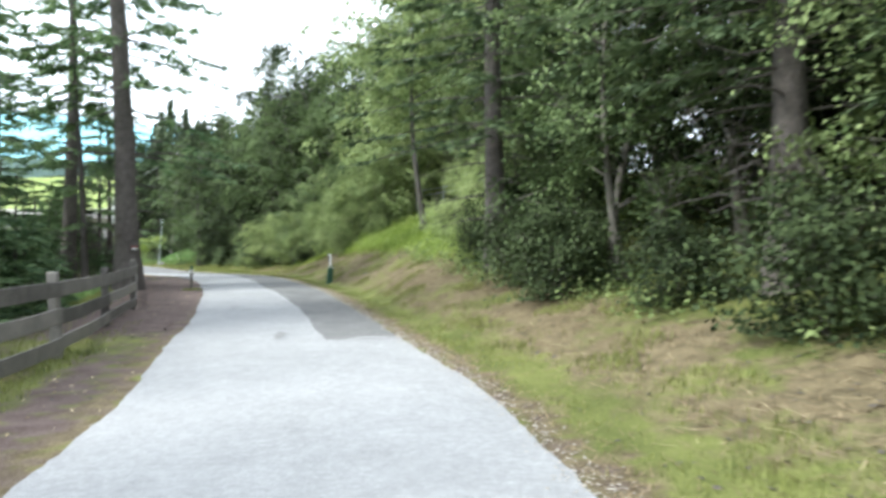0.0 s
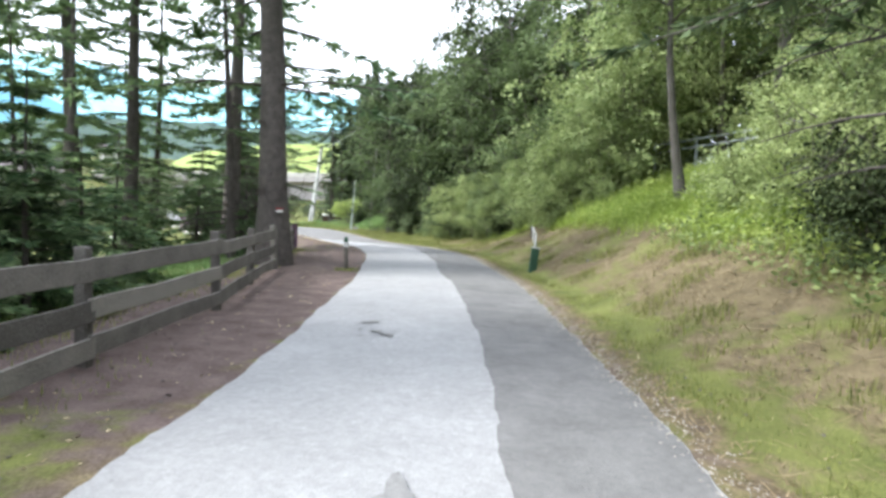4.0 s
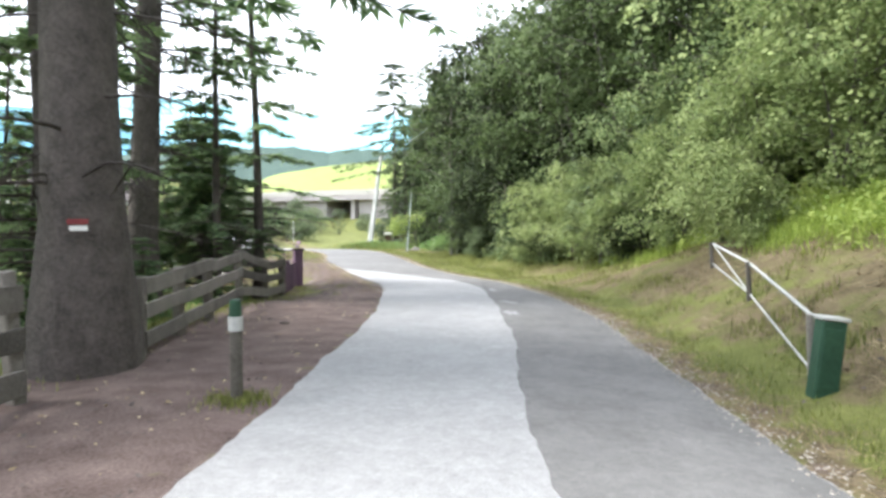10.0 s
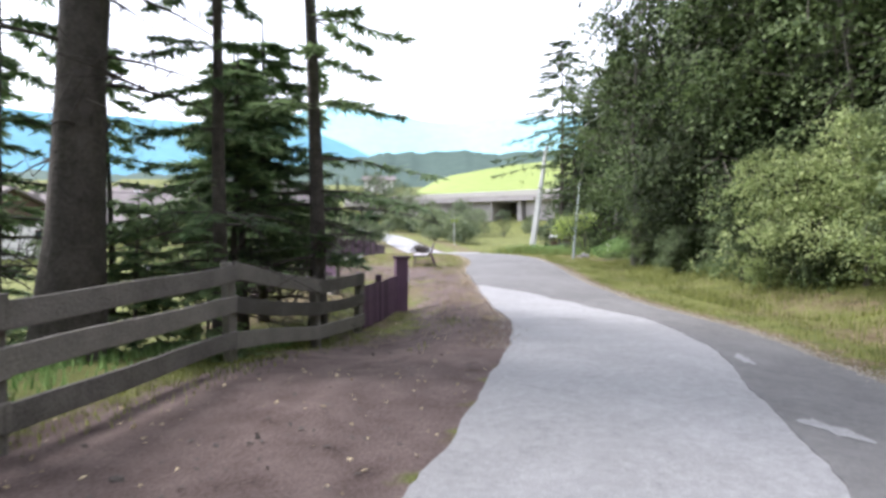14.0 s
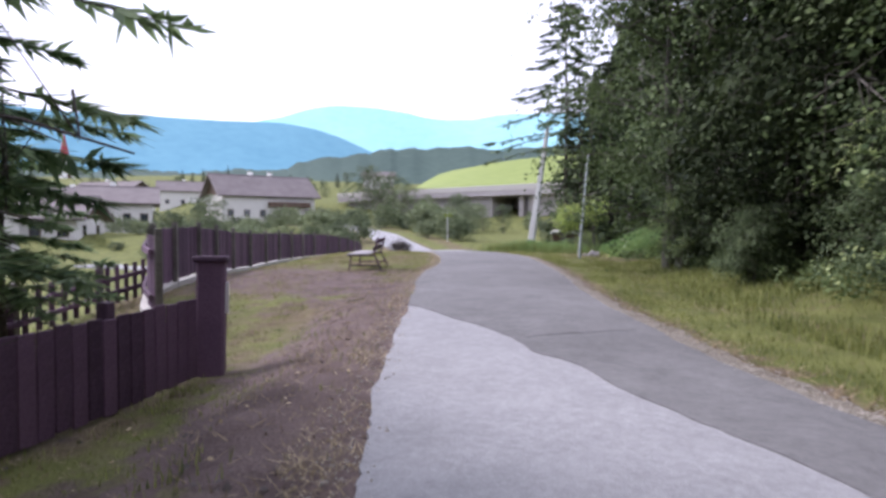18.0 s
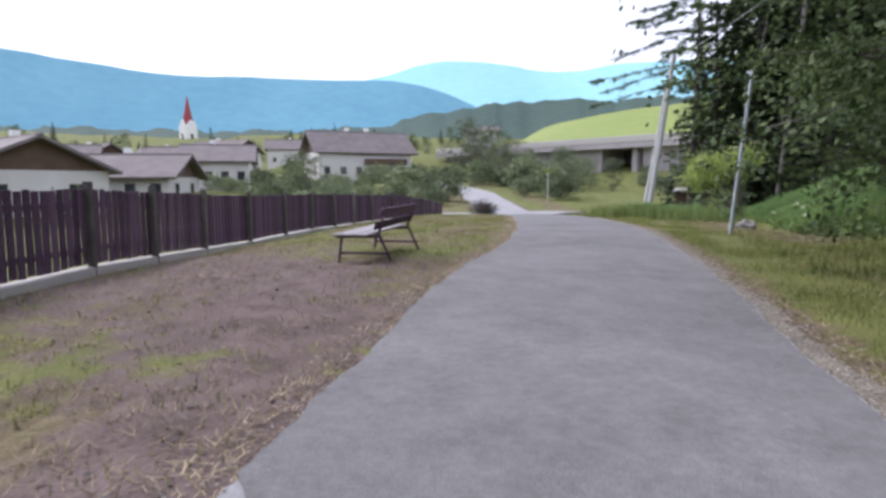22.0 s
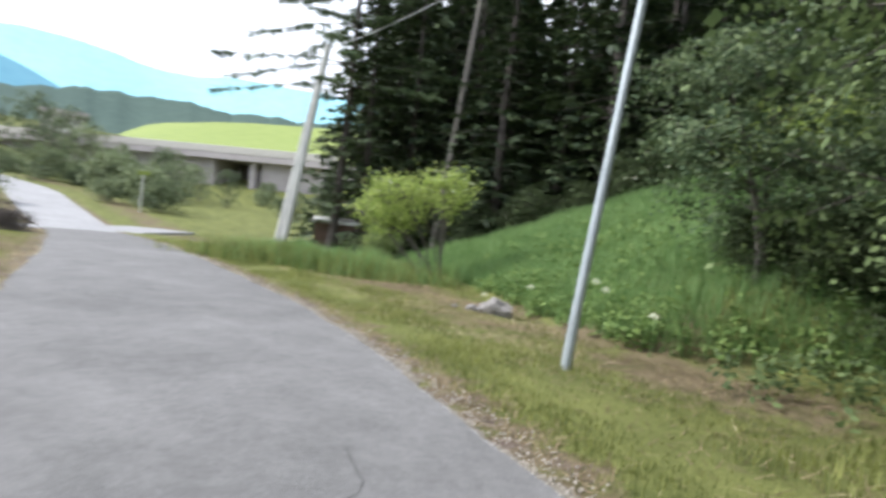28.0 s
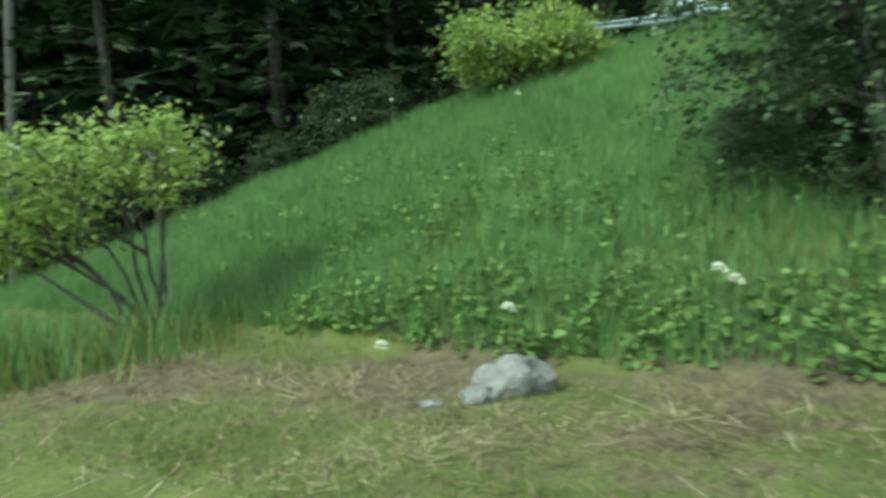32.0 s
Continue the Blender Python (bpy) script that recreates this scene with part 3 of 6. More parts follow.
crack("road_crack", [(-25.6, 47.5), (-25.2, 47.1), (-24.9, 46.8)], 0.003, "fine crack along the asphalt's edge")


def on_lane(x, y):
    """The height of the paving's surface."""
    d, near, z0, w = lane_coords([x], [y])
    return float(z0[0] + 0.03 * (1 - np.clip(d[0] / 1.9, -1, 1) ** 2))


def blotch(name, x, y, rx, ry, turn, material, label, seed, lift=0.0195):
    """A ragged stain or scuff on the paving."""
    rng = np.random.default_rng(seed)
    a = np.linspace(0, 2 * np.pi, 22, endpoint=False)
    r = 1 + 0.3 * np.sin(2 * a + seed) + 0.22 * np.sin(5 * a + 2 * seed) + rng.normal(0, 0.12, 22)
    px, py = rx * r * np.cos(a), ry * r * np.sin(a)
    c, sn = math.cos(radians(turn)), math.sin(radians(turn))
    ring = [(x + c * u - sn * v, y + sn * u + c * v) for u, v in zip(px, py)]
    verts = [(x, y, on_lane(x, y) + lift)] + [(u, v, on_lane(u, v) + lift) for u, v in ring]
    return tagged(sheet(name, verts, [(0, k + 1, (k + 1) % 22 + 1) for k in range(22)], material), label, "stain", kind="structure")


for k, (bx, by, brx, bry, bturn) in enumerate(((-6.1, 19.28, 0.09, 0.10, 30), (-5.7, 18.75, 0.07, 0.08, 20), (-5.5, 18.62, 0.06, 0.09, 70), (-5.97, 18.8, 0.04, 0.04, 0), (-5.75, 18.4, 0.03, 0.05, 0), (-3.5, 14.8, 0.10, 0.3, 20), (-14.9, 35.5, 0.16, 0.05, 40))):
    blotch("road_stain", bx, by, brx, bry, bturn, M_STAINED, "faint dark stain on the worn asphalt", k + 1)
for k, (bx, by, brx, bry, bturn) in enumerate(((-10.15, 31.05, 0.10, 0.26, 25), (-12.0, 34.3, 0.06, 0.25, 30), (-10.75, 32.35, 0.10, 0.2, 60))):
    blotch("road_scuff", bx, by, brx, bry, bturn, M_PALE, "pale chipped patch along the asphalt seam", k + 21)
# the ragged lip where the resurfaced strip begins
lip_rng = np.random.default_rng(17)
lip_d = np.linspace(float(seam_d[0]) - 0.02, float(LINE[SEAM_FIRST, 3]) - 0.01, 26)
lip_f = 0.05 + 0.22 * ramp01(lip_d, lip_d[0] + 0.25, lip_d[0] + 0.6) * (1 - 0.55 * ramp01(lip_d, lip_d[-1] - 0.9, lip_d[-1])) + lip_rng.normal(0, 0.035, 26)
lip_p, lip_t = LINE[SEAM_FIRST], TANG[SEAM_FIRST]
lip_v = []
for back in (True, False):
    for dd, ff in zip(lip_d, lip_f):
        go = -0.12 if back else max(0.015, ff)
        u, v = lip_p[0] + lip_t[1] * dd + lip_t[0] * go, lip_p[1] - lip_t[0] * dd + lip_t[1] * go
        lip_v.append((u, v, on_lane(u, v) + (0.008 if back else 0.0185)))
lip = sheet("worn_lip", lip_v, [(k, k + 1, 27 + k, 26 + k) for k in range(25)], M_PALE)
tagged(lip, "broken pale edge where the grey asphalt begins", "road", kind="structure")


def grit(count, lo_y, hi_y, sign, seed):
    """Loose pale chips of stone crumbled along the asphalt's edge."""
    rng = np.random.default_rng(seed)
    idx = np.flatnonzero((LINE[:, 1] > lo_y) & (LINE[:, 1] < hi_y))
    k = rng.uniform(idx[0], idx[-1], count)
    p = np.stack([np.interp(k, np.arange(len(LINE)), LINE[:, c]) for c in range(4)], 1)
    t = np.stack([np.interp(k, np.arange(len(LINE)), TANG[:, c]) for c in range(2)], 1)
    off = sign * (p[:, 3] + rng.normal(0.08, 0.12, count))
    x, y = p[:, 0] + t[:, 1] * off, p[:, 1] - t[:, 0] * off
    s = rng.uniform(0.005, 0.017, (count, 1, 1)) * rng.uniform(0.6, 1.3, (count, 1, 3))
    corner = np.array([(1, 0, 0), (-0.5, 0.87, 0.1), (-0.5, -0.87, 0), (0.1, 0.1, 0.8)])
    a = rng.uniform(0, 6.28, count)
    turn = np.zeros((count, 3, 3))
    turn[:, 0, 0], turn[:, 0, 1], turn[:, 1, 0], turn[:, 1, 1], turn[:, 2, 2] = np.cos(a), -np.sin(a), np.sin(a), np.cos(a), 1
    v = np.einsum("nij,nkj->nki", turn, corner[None] * s) + np.stack([x, y, p[:, 2] + 0.006 + 0.012 * (np.abs(off) < p[:, 3])], 1)[:, None]
    f = (np.arange(count)[:, None, None] * 4 + np.array([(0, 1, 3), (1, 2, 3), (2, 0, 3)])[None]).reshape(-1, 3)
    return tagged(sheet("grit", v.reshape(-1, 3), f, M_GRAVEL), "pale crumbled grit along the asphalt's edge", "gravel", kind="stuff")


grit(6000, -4.0, 34.0, 1, 31)
grit(9000, 33.0, 60.0, 1, 32)
grit(3000, 34.0, 60.0, -1, 33)
# ---- fences ----
def board_fence(posts, boards, width):
    """Horizontal weathered boards nailed to posts: each post is x, y, its height; the boards' middles are shares of the fence's height."""
    f = empty("board_fence", pose(posts[0][0], posts[0][1], gz(*posts[0][:2])), "weathered grey fence of three horizontal boards on posts", "fence")
    inv = f.matrix_world.inverted()
    for k, (x, y, height) in enumerate(posts):
        z = gz(x, y)
        lean = pose(x, y, z + height / 2 - 0.1, random.uniform(-2.5, 2.5), random.uniform(-2.5, 2.5), random.uniform(0, 40))
        part("post", boxed((0.125, 0.115, height + 0.2), inv @ lean, 0.014), M_WOOD, f)
        if k + 1 < len(posts):
            x2, y2, height2 = posts[k + 1]
            z2 = gz(x2, y2)
            a = math.atan2(y2 - y, x2 - x)
            n = Vector((-math.sin(a), math.cos(a), 0)) * -0.078
            for share in boards:
                p = Vector((x, y, z + height * share + random.uniform(-.02, .02))) + n
                q = Vector((x2, y2, z2 + height2 * share + random.uniform(-.02, .02))) + n
                length = (q - p).length
                tilt = math.degrees(math.asin((q.z - p.z) / length))
                m = pose(*((p + q) / 2), random.uniform(-2, 2), -tilt, math.degrees(a))
                board = boxed((length + 0.08, 0.032, width * random.uniform(0.93, 1.07)), None, 0.006)
                bmesh.ops.subdivide_edges(board, edges=[e for e in board.edges if e.calc_length() > length * 0.8], cuts=7)
                sag, wave = random.uniform(-0.012, 0.02), random.uniform(0, 6)
                for v in board.verts:
                    v.co.z += sag * ((2 * v.co.x / length) ** 2 - 1) + 0.006 * math.sin(v.co.x * 3 + wave)
                bmesh.ops.transform(board, matrix=inv @ m, verts=board.verts)
                part("board", board, M_WOOD, f)
    return f


board_fence([(-3.4, 3.6, 1.2), (-4.75, 8.3, 1.2), (-6.0, 12.86, 1.2), (-7.3, 16.0, 1.12), (-8.58, 19.08, 1.17), (-10.05, 21.6, 1.1), (-11.7, 24.45, 1.1)], (0.17, 0.48, 0.80), 0.205)
board_fence([(-12.5, 26.1, 0.9), (-13.25, 27.15, 0.92), (-14.1, 28.3, 0.95), (-16.08, 30.65, 1.12), (-17.15, 32.4, 1.0), (-17.95, 33.75, 1.0)], (0.23, 0.58, 0.90), 0.185)


def paling_fence(line, height, gap, name_label, base_h, closed=0.88, post_material=None):
    """Upright dark palings on rails and posts, on a low pale concrete plinth where base_h is above 0."""
    f = empty("paling_fence", pose(line[0][0], line[0][1], gz(*line[0][:2])), name_label, "fence")
    inv = f.matrix_world.inverted()
    pale_mesh = None
    for k in range(len(line) - 1):
        (x, y, *deep), (x2, y2, *deep2) = line[k], line[k + 1]
        z, z2 = gz(x, y) - sum(deep), gz(x2, y2) - sum(deep2)
        a = math.degrees(math.atan2(y2 - y, x2 - x))
        length = math.hypot(x2 - x, y2 - y)
        tilt = math.degrees(math.atan2(z2 - z, length))
        mid = ((x + x2) / 2, (y + y2) / 2, (z + z2) / 2)
        run = pose(*mid, 0, -tilt, a)
        if base_h:
            part("plinth", boxed((length, 0.22, base_h + 0.3), inv @ run @ pose(0, 0, base_h / 2 - 0.15), 0.015), M_CONC, f, "pale concrete plinth")
        for h in (base_h + 0.25, base_h + height - 0.25):
            part("rail", boxed((length, 0.045, 0.08), inv @ run @ pose(0, 0.05, h)), M_STAIN, f)
        part("post", boxed((0.10, 0.10, height + base_h + 0.1), inv @ pose(x, y, z + (height + base_h) / 2, 0, 0, a) @ pose(0, 0.08 if post_material is None else -0.06, 0.03), 0.01), post_material or M_STAIN, f)
        n = int(length / gap)
        for i in range(n):
            u = (i + 0.5) / n
            if pale_mesh is None:
                pale_mesh = part("paling", boxed((gap * closed, 0.022, height - 0.06), None, 0.006), M_STAIN, f)
                ob = pale_mesh
            else:
                ob = new("paling", pale_mesh.data)
                ob.parent = f
            ob.matrix_local = inv @ pose(x + (x2 - x) * u, y + (y2 - y) * u, z + (z2 - z) * u + base_h + height / 2 + random.uniform(-.012, .012), 0, random.uniform(-.8, .8), a + random.uniform(-2, 2)) @ pose(0, -0.01, 0)
    return f


# x, y and how deep the fence's foot stands below the verge, where the land falls away
garden_line = [tuple(p) for p in glide(np.array([(-22.6, 36.4, 0), (-25.0, 37.1, 0), (-28.0, 39.1, 0), (-31.0, 41.3, 0), (-34.8, 44.3, 0), (-38.0, 47.2, 0), (-41.0, 50.2, 0.08), (-45.0, 54.4, 0.2), (-48.2, 57.8, 0.45), (-50.2, 59.9, 0.62)]), 2.2)]
paling_fence(garden_line, 1.15, 0.15, "dark brown-violet paling fence on a pale concrete plinth", 0.15, 0.86, M_WOOD)
paling_fence([(-18.05, 33.9), (-18.7, 34.85), (-19.3, 35.7)], 0.80, 0.14, "short dark paling fence panel beside the gate post", 0.0, 0.97)
gate_post = empty("gate_post", pose(-19.4, 35.88, gz(-19.4, 35.88), -2, 1, 60), "stout dark-stained square gate post with a small cap", "gate post")
part("shaft", boxed((0.26, 0.26, 1.25), pose(0, 0, 0.5), 0.025), M_STAIN, gate_post)
part("cap", boxed((0.32, 0.32, 0.06), pose(0, 0, 1.13), 0.015), M_STAIN, gate_post)
part("latch_plate", boxed((0.03, 0.06, 0.30), pose(0.145, 0, 0.75), 0.004), M_WHITE, gate_post, "pale metal latch plate")
# low picket fence in the garden behind
paling_fence([(-26.6, 38.0), (-25.2, 36.4), (-24.0, 35.0), (-22.6, 33.4)], 0.75, 0.24, "low grey picket fence in the garden", 0.0, 0.5, M_WOOD)

# ---- bollard and box beside the lane ----
bollard = empty("marker_post", pose(-10.23, 25.47, gz(-10.23, 25.47)), "slim mottled green and grey marker post on the dirt strip", "marker post")
part("shaft", rodded((0, 0, -0.1), (0, 0, 0.62), 0.055, 0.05, 12), M_BARK_GREY, bollard)
part("collar", rodded((0, 0, 0.60), (0, 0, 0.72), 0.062, 0.062, 12), M_POLE, bollard, "pale reflecting collar")
part("head", rodded((0, 0, 0.72), (0, 0, 0.86), 0.055, 0.045, 12), M_GREEN, bollard, "dark green head")
hydrant = empty("service_box", pose(-5.95, 27.9, gz(-5.95, 27.9) - 0.02, 0, 6, 24), "narrow dark green service box leaning at the lane's edge", "service box")
part("body", boxed((0.20, 0.15, 0.68), pose(0, 0, 0.34), 0.015), M_GREEN, hydrant)
part("lid", boxed((0.23, 0.18, 0.03), pose(0, 0, 0.695), 0.008), M_POLE, hydrant, "pale grey lid")
part("door", boxed((0.16, 0.012, 0.5), pose(0, -0.08, 0.36), 0.003), M_GREEN, hydrant)
rail = empty("bank_rail", pose(-6.0, 28.3, gz(-6.0, 28.3)), "thin old handrail of pale rods along the bank's foot", "railing")
inv = rail.matrix_world.inverted()
tops = []
for x, y, h in ((-6.0, 28.3, 0.60), (-6.66, 31.2, 0.52), (-7.38, 33.6, 0.45)):
    z = gz(x, y)
    part("post", rodded(inv @ Vector((x, y, z - 0.1)), inv @ Vector((x - 0.03, y, z + h)), 0.036, 0.032, 8), M_WOOD, rail)
    tops.append((Vector((x, y, z + h - 0.02)), Vector((x, y, z + 0.08))))
for (a, a2), (b, b2) in zip(tops, tops[1:]):
    part("top_rod", rodded(inv @ a, inv @ b, 0.02, 0.02, 6), M_POLE, rail)
    part("low_rod", rodded(inv @ a2, inv @ b2, 0.013, 0.013, 6), M_POLE, rail)
part("brace", rodded(inv @ tops[2][0], inv @ tops[1][1], 0.013, 0.013, 6), M_POLE, rail)


# ---- low shelter at the wood's edge ----
shelter = empty("wood_shelter", pose(-39.6, 70.8, gz(-39.6, 70.8), 0, 0, 28), "low dark timber shelter with a pale flat roof", "shed")
top = 0.85 - gz(-39.6, 70.8)
part("body", boxed((1.9, 1.3, top - 0.1), pose(0, 0, (top - 0.1) / 2), 0.02), M_TIMBER, shelter)
part("roof", boxed((2.3, 1.7, 0.16), pose(0, 0, top - 0.04, 4), 0.02), M_POLE, shelter, "pale weathered roof")

# ---- bench ----
def bench(m):
    b = empty("bench", m, "old wooden bench with pale seat, dark backrest and iron legs", "bench")
    ln = 2.45
    for k in range(4):
        part("seat_slat", boxed((ln, 0.118, 0.03), pose(0, -0.38 + k * 0.135, 0.42), 0.006), M_SEAT, b)
    for h, y in ((0.56, 0.22), (0.75, 0.29)):
        part("back_slat", boxed((ln, 0.028, 0.12), pose(0, y, h, -16), 0.006), M_STAIN, b, "dark back slat")
    for x in (-0.97, 0.97):
        part("front_leg", boxed((0.035, 0.035, 0.46), pose(x, -0.40, 0.21, -6), 0.005), M_STAIN, b)
        part("back_leg", boxed((0.035, 0.035, 0.52), pose(x, 0.30, 0.20, 24), 0.005), M_STAIN, b)
        part("seat_bearer", boxed((0.045, 0.66, 0.045), pose(x, -0.14, 0.385), 0.005), M_STAIN, b)
        part("stretcher", boxed((0.035, 0.78, 0.035), pose(x, -0.02, 0.13), 0.005), M_STAIN, b)
        part("back_upright", boxed((0.045, 0.035, 0.50), pose(x, 0.25, 0.60, -16), 0.005), M_STAIN, b)
    return b


bench(pose(-26.74, 43.27, gz(-26.74, 43.27), 0, 0, 137 + 180))

# ---- poles and wires ----
lamp_base, lamp_top = Vector((-25.66, 51.55, gz(-25.66, 51.55))), Vector((-25.35, 51.6, 3.62))
lamp_post = empty("lamp_post", Matrix.Translation(lamp_base), "slim leaning galvanised lamp post on the grass verge", "lamp post")
axis = lamp_top - lamp_base
part("sleeve", rodded((0, 0, -0.2), axis * 0.16, 0.05, 0.049, 14), M_STEEL, lamp_post)
part("shaft", rodded(axis * 0.16, axis, 0.046, 0.038, 14), M_STEEL, lamp_post)
part("cap", rodded(axis, axis * 1.015, 0.05, 0.045, 12), M_WHITE, lamp_post)
part("bracket", rodded(axis * 0.985, axis * 0.985 + Vector((-0.14, 0.05, 0.02)), 0.02, 0.02, 8), M_STEEL, lamp_post)
pole_base = Vector((-39.5, 66.4, gz(-39.5, 66.4)))
tele_pole = empty("utility_pole", Matrix.Translation(pole_base), "pale grey leaning wooden utility pole with a strut", "utility pole")
part("shaft", rodded((0, 0, -0.3), (0.65, 1.0, 8.6), 0.17, 0.12, 12), M_POLE, tele_pole)
part("strut", rodded((-0.24, -0.12, -0.3), (0.5, 0.9, 7.9), 0.11, 0.09, 12), M_POLE, tele_pole)
part("cap", rodded((0.65, 1.0, 8.6), (0.66, 1.02, 8.74), 0.14, 0.10, 10), M_STEEL, tele_pole)
part("insulator", rodded((0.52, 0.95, 8.3), (0.4, 0.95, 8.4), 0.05, 0.04, 8), M_WHITE, tele_pole)
# ---- trees ----
def unit(v):
    return v / (np.linalg.norm(v, axis=-1, keepdims=True) + 1e-9)


def broad_tree(rng, height, radius, crown_from, leaf, leaves, label, stems=1, name="broadleaf_tree", leafmat=None, squash=1.0):
    """A broadleaf: bent stems, limbs in three orders and a crown of leaf clumps with gaps. Stands at the origin."""
    tree = empty(name, Matrix.Identity(4), label, "bush" if "bush" in name else "tree", "bushes" if "bush" in name else "broadleaf trees")
    wood, limbs, tips = [], [], []
    for s in range(stems):
        a = rng.uniform(0, 6.28)
        out = 0.0 if stems == 1 else rng.uniform(0.12, 0.3) * height
        u = np.linspace(0, 1, 9)
        stem = np.stack([np.cos(a) * out * u ** 1.3 + 0.03 * height * np.sin(u * 4 + s), np.sin(a) * out * u ** 1.3 + 0.025 * height * np.sin(u * 3.1 + a), u * height * 0.93], 1)
        stem += (rng.uniform(-.08, .08), rng.uniform(-.08, .08), 0) if stems > 1 else 0
        r0 = (0.008 + 0.005 / stems) * height
        wood.append((stem, r0 * (1 - u * 0.88) * (1 + 0.5 * np.exp(-u * 14))))
        n_limb = int(22 / math.sqrt(stems))
        for k in range(n_limb):
            h = crown_from + (0.97 - crown_from) * (k + rng.uniform(0, 1)) / n_limb
            root = np.array([np.interp(h, u, stem[:, i]) for i in range(3)])
            az = k * 2.4 + rng.uniform(-.5, .5)
            reach = radius * (0.35 + 0.65 * math.sin(math.pi * min(1, 0.12 + 0.88 * (h - crown_from) / (1 - crown_from)) ** 0.8)) * rng.uniform(0.75, 1.15)
            v = np.linspace(0, 1, 4)
            limb = root + np.stack([np.cos(az) * reach * v, np.sin(az) * reach * v, reach * (0.55 * v - 0.25 * v * v) * squash], 1)
            limbs.append((limb, r0 * 0.35 * (1 - 0.85 * v)))
            for q in np.linspace(0.35, 1.0, 5):
                p = np.array([np.interp(q, v, limb[:, i]) for i in range(3)])
                tips.append(p)
                for _ in range(2):
                    w = p + rng.normal(0, 0.19 * reach + 0.1, 3) * (1, 1, 0.7)
                    if leaves > 3000 and _ == 0:
                        limbs.append((np.stack([p, w]), np.array([0.012, 0.004]) * height / 7))
                    tips.append(w)
    v, f = tubes(wood, 10)
    sheet("trunk", v, f, M_BARK_GREY, tree, True)
    v, f = tubes(limbs, 3)
    tagged(sheet("branching", v, f, M_BARK_GREY, tree, True), kind="stuff")
    tips = np.array(tips)
    keep = tips[rng.permutation(len(tips))[: int(len(tips) * 0.72)]]
    per = max(6, leaves // len(keep))
    # each clump is a flat spray that faces up and outwards; its leaves share its tilt
    out = keep * (1, 1, 0) / (radius + 0.1)
    face = unit(rng.normal(0, 0.42, (len(keep), 3)) + out * 0.7 + (0, 0, 0.85))
    east = unit(np.cross(face, rng.normal(0, 1, (len(keep), 3))))
    north = np.cross(face, east)
    spread_r = rng.uniform(0.5, 1.15, len(keep)) * (0.16 + radius * 0.085)
    face, east, north = face.repeat(per, 0), east.repeat(per, 0), north.repeat(per, 0)
    sr = spread_r.repeat(per)[:, None]
    g = np.clip(rng.normal(0, 1, (len(sr), 3)), -1.8, 1.8)
    c = keep.repeat(per, 0) + sr * (g[:, :1] * east + 0.7 * g[:, 1:2] * north + 0.22 * g[:, 2:] * face)
    c -= np.outer(0.25 * (g[:, 0] ** 2 + g[:, 1] ** 2) * sr[:, 0], (0, 0, 1))
    size = rng.uniform(0.7, 1.35, (len(c), 1)) * leaf
    c[:, 2] = np.maximum(c[:, 2], 0.05)
    nrm = unit(face + rng.normal(0, 0.38, (len(c), 3)))
    al = unit(np.cross(nrm, rng.normal(0, 1, (len(c), 3))) + (0, 0, -0.25))
    ac = unit(np.cross(nrm, al))
    v, f = leaf_cards(c, al * size, ac * size * 0.62)
    tagged(sheet("crown", v, f, leafmat or M_LEAF, tree), kind="stuff")
    return tree


